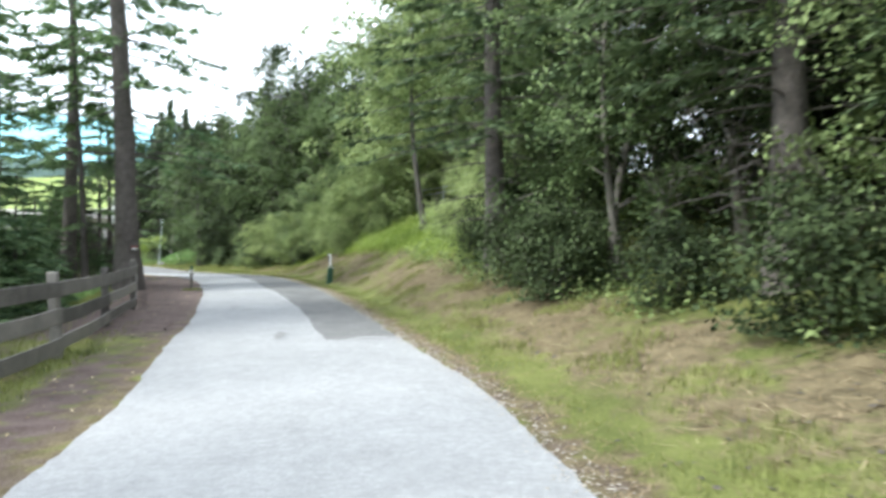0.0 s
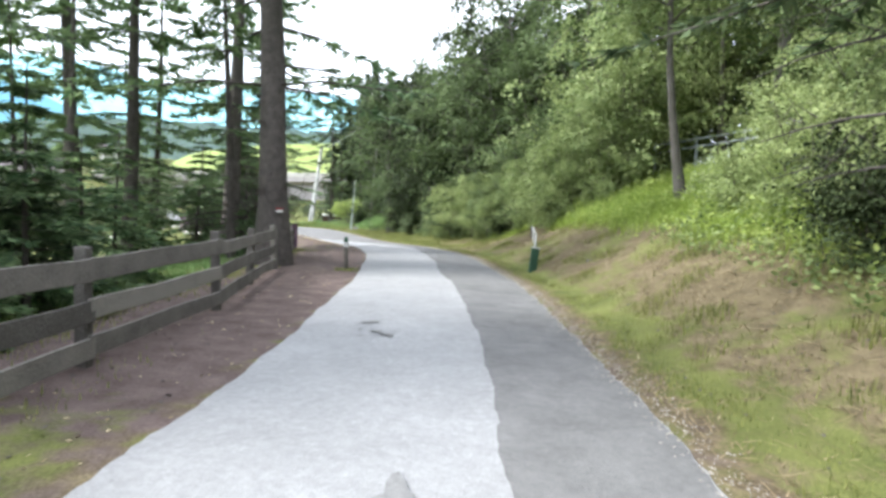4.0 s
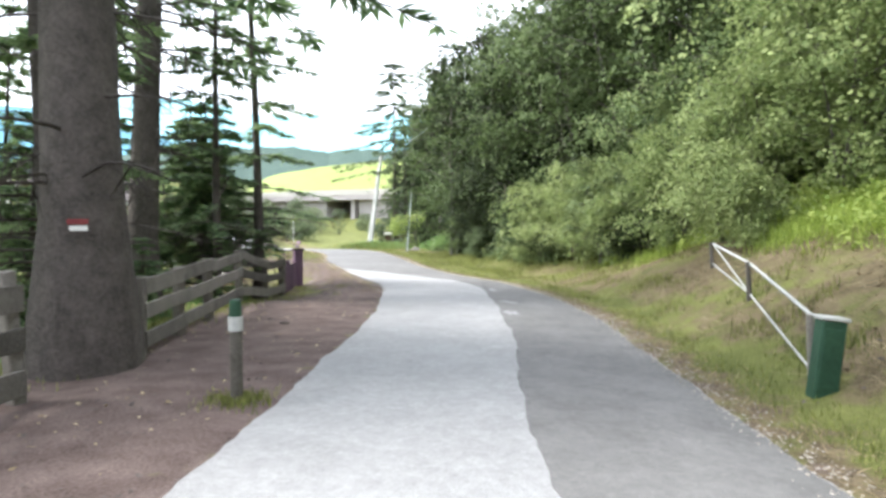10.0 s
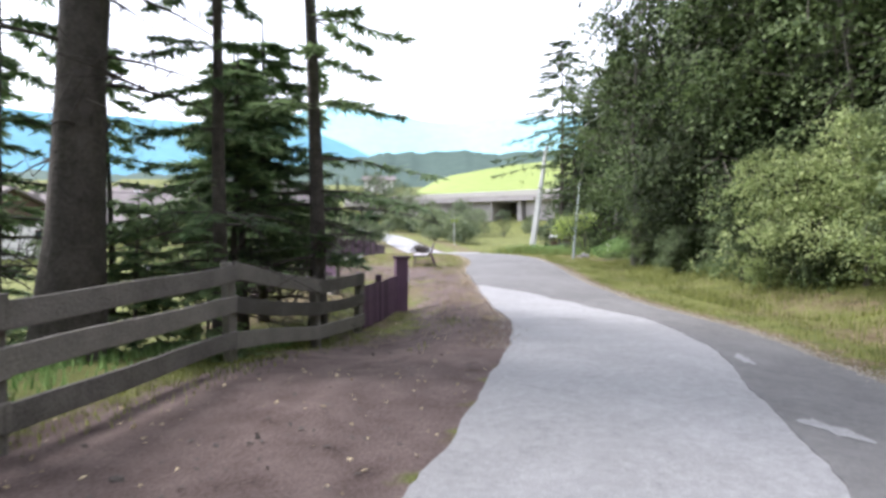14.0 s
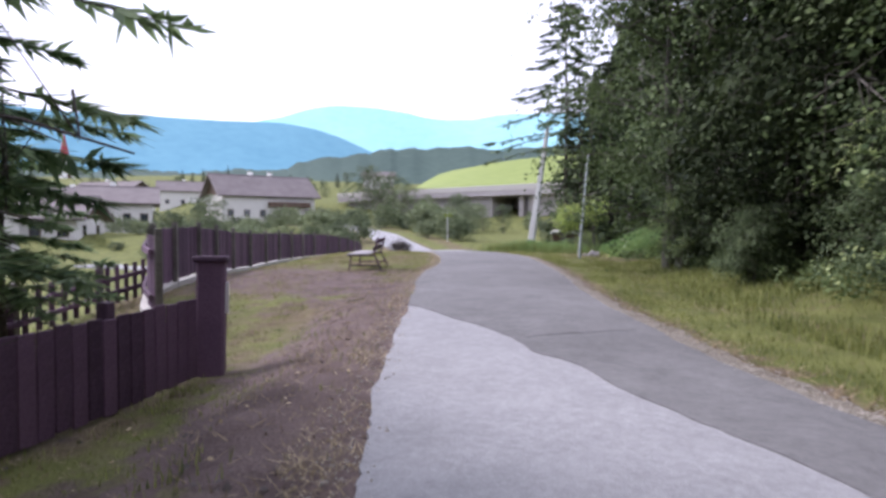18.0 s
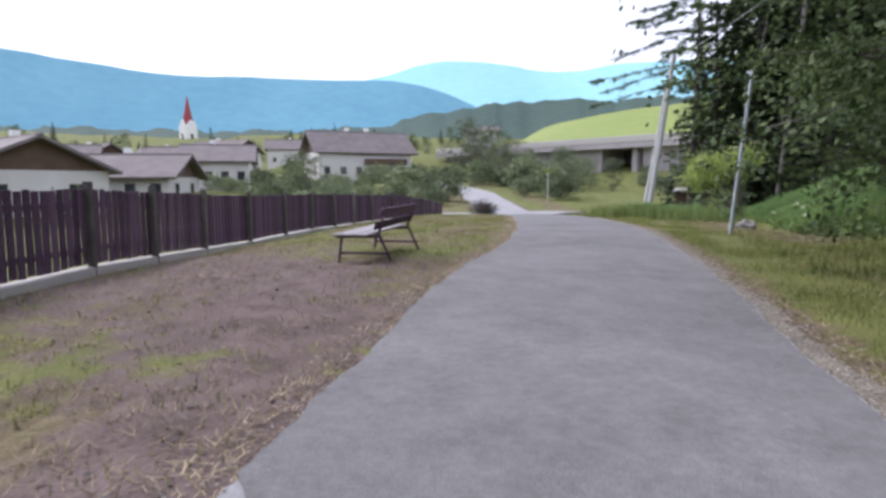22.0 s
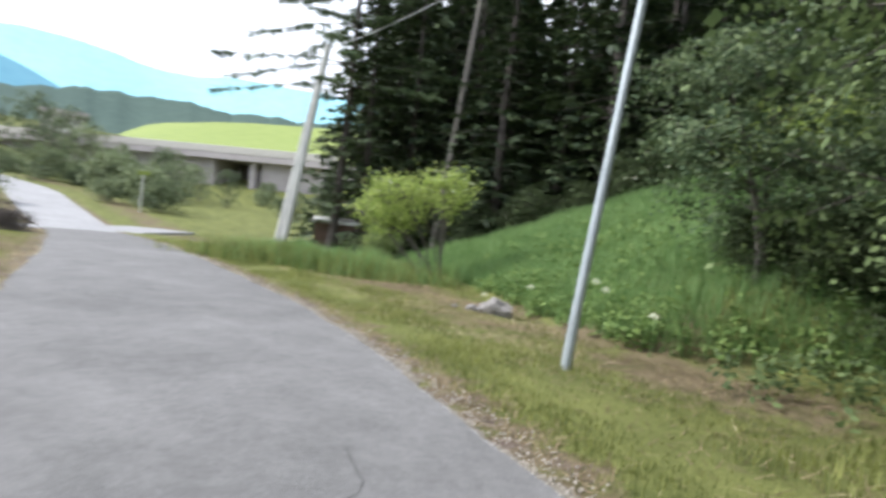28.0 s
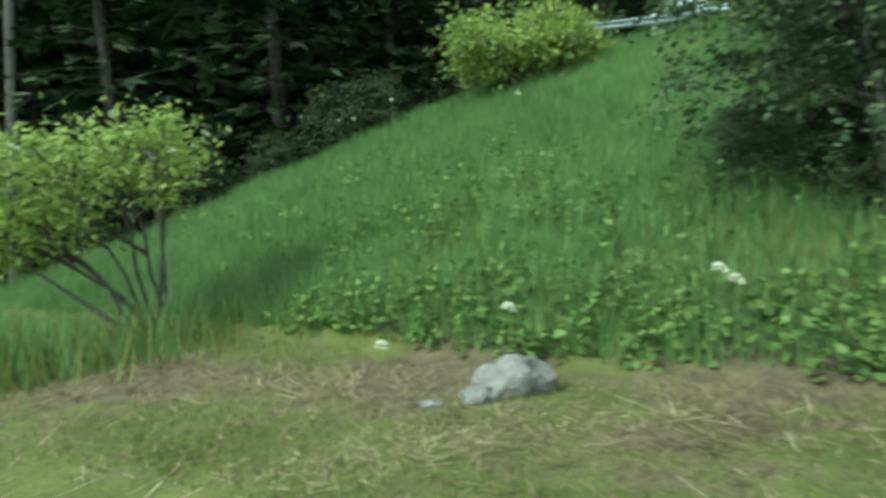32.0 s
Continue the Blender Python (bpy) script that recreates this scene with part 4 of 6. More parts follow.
def spruce(rng, height, radius, bare, sprays, label, needle=None, dead=0, name="spruce", trunk_r=None, gap=0.42, skip=0.1, wide=1.0, longest=0.34):
    """A conifer: a straight tapered trunk, whorls of sagging boughs and flat needle sprays hanging from them. Stands at the origin."""
    tree = empty(name, Matrix.Identity(4), label, "tree", "spruces")
    u = np.linspace(0, 1, 14)
    r0 = trunk_r or 0.0135 * height
    trunk = np.stack([0.01 * height * np.sin(u * 3), 0.008 * height * np.sin(u * 4 + 1), u * height], 1)
    v, f = tubes([(trunk, r0 * (1 - 0.96 * u) * (1 + 0.45 * np.exp(-u * height * 2.2)) + 0.01)], 14)
    v[:, :2] *= 1 + 0.05 * np.sin(v[:, 2:3] * 2.0 + np.arctan2(v[:, 1:2], v[:, 0:1]) * 5)
    sheet("trunk", v, f, M_BARK, tree, True)
    boughs, cs, als, acs = [], [], [], []
    whorls = max(8, int(height * (1 - bare) / gap))
    per = max(3, sprays // (whorls * 18))
    for k in range(whorls):
        h = bare + (0.985 - bare) * (k + rng.uniform(-.3, .3)) / whorls
        h = max(bare, min(0.985, h))
        fade = (1 - (h - bare) / (1 - bare)) ** 0.75
        for b in range(6):
            if rng.uniform() < skip:
                continue
            az = b * 1.047 + k * 0.7 + rng.uniform(-.35, .35)
            reach = radius * fade * rng.uniform(0.65, 1.1) + 0.12
            w = np.linspace(0, 1, 4)
            root = np.array([np.interp(h, u, trunk[:, i]) for i in range(3)])
            way = np.array([math.cos(az), math.sin(az), 0])
            line = root + way * (reach * w)[:, None] + np.outer(reach * (0.16 * w - 0.42 * w ** 1.6 + 0.10 * w ** 4), (0, 0, 1))
            boughs.append((line, (0.008 + 0.012 * reach / radius) * height / 10 * (1 - 0.85 * w)))
            q = rng.uniform(0.12, 1.0, per) ** 0.8
            p = np.stack([np.interp(q, w, line[:, i]) for i in range(3)], 1)
            side = np.array([-way[1], way[0], 0]) * rng.choice([-1, 1], per)[:, None]
            spread = reach * 0.34 * (1.15 - q)[:, None] + 0.06
            tw = unit(side * rng.uniform(0.4, 1.0, (per, 1)) + way * rng.uniform(0.2, 0.9, (per, 1)) + np.outer(rng.uniform(-0.55, 0.05, per), (0, 0, 1)))
            ln = spread * rng.uniform(0.5, 1.0, (per, 1))
            ln = np.minimum(ln, longest)
            nr = unit(rng.normal(0, 0.35, (per, 3)) + (0, 0, 1))
            flat = unit(np.cross(nr, tw))
            for bend in (-0.55, 0.0, 0.55):
                way2 = unit(tw + flat * bend)
                l2 = ln * rng.uniform(0.6, 1.0, (per, 1))
                cs.append(p + way2 * l2 * 0.9)
                als.append(way2 * np.maximum(l2, 0.09))
                acs.append(unit(np.cross(nr, way2)) * wide * rng.uniform(0.018, 0.034, (per, 1)))
    for k in range(dead):
        h, az, ln = rng.uniform(0.4 * bare, bare), rng.uniform(0, 6.28), rng.uniform(0.8, 2.4)
        root = np.array([np.interp(h, u, trunk[:, i]) for i in range(3)])
        w = np.linspace(0, 1, 5)
        boughs.append((root + np.stack([math.cos(az) * ln * w, math.sin(az) * ln * w, -0.25 * ln * w ** 2 + 0.1 * ln * w], 1), 0.03 * (1 - 0.8 * w)))
        for q in rng.uniform(0.3, 1, 5):
            p = np.array([np.interp(q, w, boughs[-1][0][:, i]) for i in range(3)]) if q < 0 else root + np.array([math.cos(az), math.sin(az), 0.0]) * ln * q
            boughs.append((np.stack([p, p + rng.normal(0, 0.25, 3), p + rng.normal(0, 0.4, 3)]), np.array([0.01, 0.007, 0.003])))
    v, f = tubes(boughs, 3)
    tagged(sheet("branching", v, f, M_BARK, tree, True), kind="stuff")
    v, f = leaf_cards(np.concatenate(cs), np.concatenate(als), np.concatenate(acs))
    tagged(sheet("crown", v, f, needle or M_NEEDLE, tree), kind="stuff")
    return tree


def stand(tree, x, y, turn=0.0, size=1.0, lean=(0, 0), sink=0.08, tall=1.0):
    """Puts a tree (or a copy of it, if it already stands somewhere) on the ground."""
    m = pose(x, y, gz(x, y) - sink, lean[0], lean[1], turn) @ Matrix.Diagonal((size, size, size * tall, 1))
    if "stands" in tree:
        return copy_thing(tree, m)
    tree["stands"] = 1
    tree.matrix_world = m
    return tree


def plant(kinds, places):
    for k, x, y, s in places:
        stand(kinds[k], x, y, random.uniform(0, 360), s, (random.uniform(-3, 3), random.uniform(-3, 3)), tall=random.uniform(0.92, 1.1))


def shrub(rng, lobes, stems, leaf, leaves, label, leafmat, flowers=0, name="elder_bush"):
    """A bush of bare slanting stems that fork into leaf clumps; each lobe of the crown is a middle and its half sizes."""
    bush_ob = empty(name, Matrix.Identity(4), label, "bush")
    wood, twigs, tips = [], [], []
    for s in range(stems):
        d = unit(rng.normal(0, 1, 3)) * (1, 1, 0.8)
        centre, radii = (np.array(q) for q in lobes[s % len(lobes)])
        end = centre + d * radii * 0.75
        root = np.array([rng.normal(0, 0.12), rng.normal(0, 0.12), -0.1])
        u = np.linspace(0, 1, 7)[:, None]
        line = root * (1 - u) + end * u + np.array([0, 0, 0.22]) * np.sin(u * np.pi) + rng.normal(0, 0.02, (7, 3))
        wood.append((line, 0.024 * (1 - 0.7 * u[:, 0])))
        for k in range(9):
            q = rng.uniform(0.4, 1.0)
            p = np.array([np.interp(q, u[:, 0], line[:, i]) for i in range(3)])
            e = centre + unit(rng.normal(0, 1, 3)) * radii * rng.uniform(0.55, 1.0)
            e = p + (e - p) * rng.uniform(0.45, 0.9)
            twigs.append((np.stack([p, (p + e) / 2 + (0, 0, 0.05), e]), np.array([0.014, 0.009, 0.004])))
            tips += [e, (p + e * 2) / 3]
    for one in wood:
        v, f = tubes([one], 8)
        sheet("stem", v, f, M_BARK_GREY, bush_ob, True)
    v, f = tubes(twigs, 4)
    tagged(sheet("branching", v, f, M_BARK_GREY, bush_ob, True), kind="stuff")
    tips = np.array(tips)
    per = leaves // len(tips)
    c = np.repeat(tips, per, 0) + rng.normal(0, 1, (len(tips) * per, 3)) * rng.uniform(0.08, 0.22, (len(tips), 1)).repeat(per, 0) * (1, 1, 0.7)
    size = rng.uniform(0.7, 1.3, (len(c), 1)) * leaf
    nrm = unit(rng.normal(0, 0.6, (len(c), 3)) + (0, 0, 0.8))
    al = unit(np.cross(nrm, rng.normal(0, 1, (len(c), 3))) + (0, 0, -0.2))
    v, f = leaf_cards(c, al * size, unit(np.cross(nrm, al)) * size * 0.5)
    tagged(sheet("crown", v, f, leafmat, bush_ob), kind="stuff")
    if flowers:
        top = tips[np.argsort(-tips[:, 2])[: len(tips) // 2]]
        c = top[rng.integers(0, len(top), flowers)] + rng.normal(0, 0.10, (flowers, 3)) * (1, 1, 0.4) + (0, 0, 0.08)
        c = np.repeat(c, 9, 0) + rng.normal(0, 0.03, (flowers * 9, 3)) * (1, 1, 0.3)
        nrm = unit(rng.normal(0, 0.3, (len(c), 3)) + (0, 0, 1))
        al = unit(np.cross(nrm, rng.normal(0, 1, (len(c), 3))))
        v, f = leaf_cards(c, al * 0.022, unit(np.cross(nrm, al)) * 0.02)
        tagged(sheet("blossom", v, f, M_FLOWER, bush_ob, label="creamy white flower heads"), kind="stuff")
    return bush_ob


R = np.random.default_rng(7)
hazel = [
    broad_tree(R, 8.5, 3.2, 0.10, 0.072, 15000, "tall broadleaf tree with pale green foliage down to the bank", 2),
    broad_tree(R, 9.5, 3.0, 0.16, 0.072, 15000, "slender broadleaf tree with light airy foliage on the bank", 1),
    broad_tree(R, 6.5, 2.8, 0.06, 0.066, 15000, "many-stemmed broadleaf tree, leafy to the ground", 4),
    broad_tree(R, 11.0, 3.2, 0.42, 0.072, 15000, "tall broadleaf tree with a bare grey trunk on the bank", 1),
]
shade = [
    broad_tree(R, 10.0, 3.4, 0.12, 0.078, 14000, "dense broadleaf tree over the verge with shade-dark leaves", 2, leafmat=M_LEAF_SHADED),
    broad_tree(R, 7.0, 2.8, 0.05, 0.07, 14000, "dense many-stemmed tree, leafy to the ground, leaves coloured for shade", 4, leafmat=M_LEAF_SHADED),
    broad_tree(R, 6.0, 2.5, 0.04, 0.062, 16000, "grey-green leafy tree with boughs down to the grass", 4, leafmat=M_LEAF_GREY),
    broad_tree(R, 10.5, 3.5, 0.10, 0.06, 19000, "tall green broadleaf tree overhanging the lane's edge", 2, leafmat=M_LEAF_DEEP),
    broad_tree(R, 8.5, 3.1, 0.08, 0.068, 16000, "mid-green broadleaf tree, leafy down to the verge", 3, leafmat=M_LEAF_MID),
    broad_tree(R, 6.2, 2.5, 0.24, 0.06, 15000, "leafy tree leaning out over the foot of the slope", 3, leafmat=M_LEAF_GREY),
]
copse = [
    broad_tree(R, 7.5, 3.0, 0.08, 0.12, 2600, "distant rounded broadleaf tree in the valley", 2, leafmat=M_LEAF_FAR),
    broad_tree(R, 6.0, 2.8, 0.06, 0.12, 2400, "distant leafy tree among the houses", 2, leafmat=M_LEAF_FAR),
]
bush = [
    broad_tree(R, 2.0, 1.2, 0.08, 0.045, 6500, "low leafy green bush on the bank", 5, name="bush"),
    broad_tree(R, 1.7, 1.1, 0.06, 0.045, 6500, "low green bush at the wood's edge with shade-dark leaves", 5, name="bush", leafmat=M_LEAF_SHADED),
]
hedge = broad_tree(R, 2.4, 1.6, 0.05, 0.11, 1500, "distant rounded hedge bush in the valley", 1, name="hedge_bush", leafmat=M_LEAF_FAR)
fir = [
    spruce(R, 20.0, 4.1, 0.03, 5200, "tall spruce in the wood with shade-dark needles", M_NEEDLE_SHADE, wide=4.6, gap=0.6, longest=0.75),
    spruce(R, 15.0, 3.7, 0.02, 5000, "spruce with boughs to the ground and shade-dark needles", M_NEEDLE_SHADE, wide=4.2, gap=0.5, longest=0.7),
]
dark_fir = spruce(R, 16.0, 3.7, 0.20, 22000, "spruce with hanging boughs on the bank, needles toned for shade", M_NEEDLE_MID, 14, trunk_r=0.26, wide=1.1, gap=0.5, longest=0.2)
feathery = spruce(R, 5.2, 2.1, 0.24, 15000, "small feathery spruce beside the gate post", M_NEEDLE, 6, gap=0.3, skip=0.12, wide=0.8, longest=0.2)
young = [
    spruce(R, 9.0, 2.5, 0.10, 10000, "young spruce with layered open boughs beyond the fence", M_NEEDLE, 8, trunk_r=0.10, gap=0.5, skip=0.25, wide=1.2, longest=0.24),
    spruce(R, 4.6, 2.0, 0.04, 6500, "small bushy spruce behind the board fence", M_NEEDLE, gap=0.34, skip=0.15, wide=1.4, longest=0.24),
    spruce(R, 13.0, 2.0, 0.20, 11000, "slim tall spruce with thin open boughs", M_NEEDLE, 16, trunk_r=0.13, gap=0.7, skip=0.3, wide=1.0, longest=0.19),
    spruce(R, 20.0, 3.2, 0.26, 9000, "old spruce with a stout bare trunk beyond the fence", M_NEEDLE, 14, trunk_r=0.30, gap=0.9, skip=0.3, wide=1.6),
    spruce(R, 4.4, 2.1, 0.03, 9000, "dense young spruce behind the board fence, needles toned for shade", M_NEEDLE_MID, gap=0.3, skip=0.1, wide=1.5, longest=0.26),
]
giant = spruce(R, 24.0, 4.6, 0.20, 12000, "huge old spruce with a thick bare trunk beside the fence", M_NEEDLE, 18, trunk_r=0.40, gap=0.9, skip=0.3, wide=1.6)
stand(giant, -12.58, 25.38, 0, 1.0, (0, -2.4), 0.15)
tag_plate = part("trail_blaze", boxed((0.17, 0.012, 0.05), pose(-12.15, 25.26, 1.46, 0, 0, 35), 0.003), M_WHITE)
part("red_bar", boxed((0.20, 0.012, 0.055), pose(-12.153, 25.255, 1.525, 0, 0, 35), 0.003), M_BLAZE, tag_plate, "dull red painted bar")
tagged(tag_plate, "small red and white trail blaze on the spruce trunk", "trail marker")

# the wood on the bank, from the start to the lamp post
plant(hazel, [
    (3, -1.4, 36.2, 1.0), (1, -3.4, 38.4, 1.1), (3, -2.4, 29.4, 0.9), (3, -0.4, 30.8, 1.0), (3, 0.6, 34.0, 1.0), (2, -4.8, 36.2, 1.0), (2, -7.6, 37.4, 0.62), (2, -5.4, 35.0, 0.6), 
    (0, 3.4, 35.0, 1.0), (3, 3.4, 29.6, 1.0), (2, 1.8, 38.2, 0.9), (0, -3.4, 40.5, 1.3), (1, 0.5, 39.0, 1.4), (2, -6.6, 36.4, 0.55),
     (1, 5.4, 32.4, 1.4), (1, -0.2, 44.0, 1.6), (2, -1.0, 37.6, 0.8), (2, 2.6, 32.2, 0.8),
    (2, -8.3, 37.6, 0.5), (2, -9.6, 38.5, 0.55), (2, -10.9, 39.6, 0.5), (2, -12.2, 40.7, 0.5), (2, -13.6, 41.7, 0.45), (2, -0.3, 22.8, 0.42), (2, 0.4, 24.6, 0.45), (2, -0.2, 26.8, 0.4),
    (2, -3.2, 41.2, 1.0), (2, -0.2, 39.8, 1.1), (2, 2.4, 37.8, 1.1), (2, 4.4, 36.0, 1.1), (2, -5.6, 42.4, 1.1), (2, 4.8, 33.4, 1.0),
])
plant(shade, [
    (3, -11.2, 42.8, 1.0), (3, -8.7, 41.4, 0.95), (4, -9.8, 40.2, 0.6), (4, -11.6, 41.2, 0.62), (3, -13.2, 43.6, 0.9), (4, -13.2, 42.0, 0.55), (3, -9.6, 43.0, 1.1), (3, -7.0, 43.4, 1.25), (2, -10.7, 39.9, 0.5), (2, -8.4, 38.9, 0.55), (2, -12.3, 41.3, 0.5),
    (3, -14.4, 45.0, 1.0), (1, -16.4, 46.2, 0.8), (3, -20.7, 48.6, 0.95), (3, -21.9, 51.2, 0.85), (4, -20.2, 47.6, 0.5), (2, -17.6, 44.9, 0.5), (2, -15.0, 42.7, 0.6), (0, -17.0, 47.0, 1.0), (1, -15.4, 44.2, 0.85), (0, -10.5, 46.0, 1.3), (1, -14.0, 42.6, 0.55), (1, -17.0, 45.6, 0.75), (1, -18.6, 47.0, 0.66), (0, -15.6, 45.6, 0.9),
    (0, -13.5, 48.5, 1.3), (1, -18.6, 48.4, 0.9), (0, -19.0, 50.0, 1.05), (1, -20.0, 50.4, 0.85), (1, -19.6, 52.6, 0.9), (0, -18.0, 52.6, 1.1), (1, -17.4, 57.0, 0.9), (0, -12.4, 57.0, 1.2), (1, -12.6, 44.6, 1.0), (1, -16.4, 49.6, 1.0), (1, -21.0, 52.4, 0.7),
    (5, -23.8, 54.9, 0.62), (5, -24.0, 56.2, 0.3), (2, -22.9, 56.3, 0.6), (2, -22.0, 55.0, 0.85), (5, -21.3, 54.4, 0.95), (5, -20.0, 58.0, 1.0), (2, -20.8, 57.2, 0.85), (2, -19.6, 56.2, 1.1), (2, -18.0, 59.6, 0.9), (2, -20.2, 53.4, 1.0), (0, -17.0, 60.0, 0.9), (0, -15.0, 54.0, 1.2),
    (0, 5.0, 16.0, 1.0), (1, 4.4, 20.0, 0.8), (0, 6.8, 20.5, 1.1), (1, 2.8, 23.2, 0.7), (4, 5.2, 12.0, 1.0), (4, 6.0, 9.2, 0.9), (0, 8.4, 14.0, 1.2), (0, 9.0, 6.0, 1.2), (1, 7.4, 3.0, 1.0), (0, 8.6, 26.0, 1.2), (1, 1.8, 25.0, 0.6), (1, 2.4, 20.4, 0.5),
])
plant(fir, [
    (1, 8.2, 17.8, 1.0), (0, 9.4, 10.5, 0.9), (1, 7.6, 6.5, 0.9), (0, 10.0, 18.5, 1.0), (0, 9.4, 23.0, 1.0), (0, 3.5, 46.0, 1.0), (0, -3.0, 48.0, 1.0),
    (0, -8.5, 52.0, 1.0), (0, -8.0, 62.0, 1.0), (0, 12.0, 14.0, 1.1), (0, 12.5, 28.0, 1.1), (0, 11.0, 2.0, 1.1),
])
plant([dark_fir], [(0, 0.4, 19.6, 1.0), (0, 3.9, 13.2, 0.95), (0, 5.2, 9.4, 0.9)])
plant(shade, [(4, -6.0, 39.2, 1.0), (4, -7.8, 39.8, 0.95), (3, 2.6, 16.8, 0.8), (3, 3.0, 22.6, 0.85), (3, 4.0, 18.6, 0.9), (4, 1.2, 22.8, 0.7), (3, 1.2, 26.4, 0.75)])
plant([feathery], [(0, -20.3, 33.3, 1.15), (0, -19.7, 32.5, 0.9), (0, -18.9, 32.0, 0.75), (0, -22.1, 34.6, 0.55)])
# the spruce wood behind the slope: uneven front row, rows behind, in shade-dark needles
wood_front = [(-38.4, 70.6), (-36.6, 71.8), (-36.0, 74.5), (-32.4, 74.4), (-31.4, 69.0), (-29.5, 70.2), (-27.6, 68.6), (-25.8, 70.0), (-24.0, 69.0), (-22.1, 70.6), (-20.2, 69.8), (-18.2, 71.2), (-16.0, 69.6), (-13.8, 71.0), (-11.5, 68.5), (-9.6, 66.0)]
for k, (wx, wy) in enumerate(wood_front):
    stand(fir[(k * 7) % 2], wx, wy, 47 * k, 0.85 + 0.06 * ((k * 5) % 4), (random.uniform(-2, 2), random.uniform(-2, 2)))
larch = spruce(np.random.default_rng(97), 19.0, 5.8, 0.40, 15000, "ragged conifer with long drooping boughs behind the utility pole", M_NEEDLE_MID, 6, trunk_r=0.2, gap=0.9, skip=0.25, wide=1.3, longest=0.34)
stand(larch, -39.3, 69.9, 25)
stand(fir[1], -40.9, 73.0, 110, 0.75)
plant([fir[1]], [(0, -38.8, 73.4, 0.9)])
# the wood's depth: shade put into dark crown-shaped cards, one behind another
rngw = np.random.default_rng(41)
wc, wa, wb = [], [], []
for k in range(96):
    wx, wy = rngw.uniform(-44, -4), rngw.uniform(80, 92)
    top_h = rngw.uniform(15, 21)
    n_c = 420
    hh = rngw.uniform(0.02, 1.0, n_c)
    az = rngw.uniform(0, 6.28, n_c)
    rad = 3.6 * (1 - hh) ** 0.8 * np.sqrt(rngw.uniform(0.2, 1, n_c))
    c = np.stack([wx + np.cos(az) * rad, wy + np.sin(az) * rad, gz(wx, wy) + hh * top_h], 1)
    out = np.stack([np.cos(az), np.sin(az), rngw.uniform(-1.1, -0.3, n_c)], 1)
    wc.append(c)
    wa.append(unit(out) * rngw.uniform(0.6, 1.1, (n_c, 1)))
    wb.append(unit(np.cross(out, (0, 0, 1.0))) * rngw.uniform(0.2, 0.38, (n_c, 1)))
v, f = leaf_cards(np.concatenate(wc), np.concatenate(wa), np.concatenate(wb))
tagged(sheet("spruce_wood", v, f, M_NEEDLE_SHADE), "depth of the spruce wood behind the slope, in shade-dark cards", "wood", kind="stuff")
for k in range(15):
    wx, wy = -44.0 + 2.6 * k + random.uniform(-.7, .7), 78.2 - 0.18 * k + random.uniform(-.9, .9) + max(0, 5 - k) * 0.8
    stand(fir[(k + 1) % 2], wx, wy, 61 * k + 17, 0.95 + 0.08 * ((k + 1) % 3), (random.uniform(-2, 2), random.uniform(-2, 2)))
red_bush = broad_tree(R, 0.8, 0.9, 0.05, 0.05, 3200, "low dark reddish garden bush beside the lane", 5, name="bush", leafmat=M_BARK)
stand(red_bush, -44.0, 58.6, 0, 0.8)
plant(bush, [
    (0, -7.3, 35.2, 0.9), (0, -6.8, 34.2, 0.7), (1, 1.9, 17.6, 0.9), (1, 0.7, 18.3, 0.95), (1, 1.0, 20.4, 1.0), (1, -0.1, 20.9, 0.7), (1, 1.4, 16.4, 1.05), (1, 0.3, 22.2, 0.8), (1, 2.8, 14.0, 0.8), (1, 3.4, 11.2, 0.9), (0, 0.6, 21.4, 0.8), (0, -1.2, 25.8, 0.7), (1, -9.6, 38.6, 0.9), (1, -12.9, 41.2, 0.7),
    (1, -17.4, 45.0, 0.6), (1, -19.6, 48.0, 0.7), (1, -22.0, 53.6, 0.8), (1, -26.2, 66.4, 1.1), (1, -25.2, 66.8, 1.3), (1, -27.4, 66.6, 0.9), (1, -31.8, 67.4, 1.0), (1, -29.6, 66.8, 1.0), (1, -22.4, 67.0, 1.1), (0, -35.2, 66.4, 0.7), (1, -23.6, 55.2, 0.55), (1, -22.8, 54.6, 0.6),
])
elder = shrub(R, [((-1.75, 0.0, 1.4), (0.95, 0.9, 0.55)), ((-0.02, 0.0, 2.1), (0.62, 0.8, 0.66)), ((-0.95, -0.1, 1.75), (0.95, 0.9, 0.62))], 9, 0.042, 6200, "pale yellow-green flowering elder with bare slanting stems", M_LEAF_YELLOW, 46)
stand(elder, -29.8, 59.15, 0, 1.1, tall=1.12)
elder_low = shrub(R, [((-0.4, 0.0, 0.7), (1.2, 1.0, 0.7)), ((0.7, 0.0, 0.9), (0.9, 0.9, 0.9))], 10, 0.05, 6500, "yellow-green flowering elder on the crest of the slope", M_LEAF_YELLOW, 40)
stand(elder_low, -22.1, 64.3, 0, 1.5)
stand(elder_low, -18.6, 59.6, 80, 1.1)

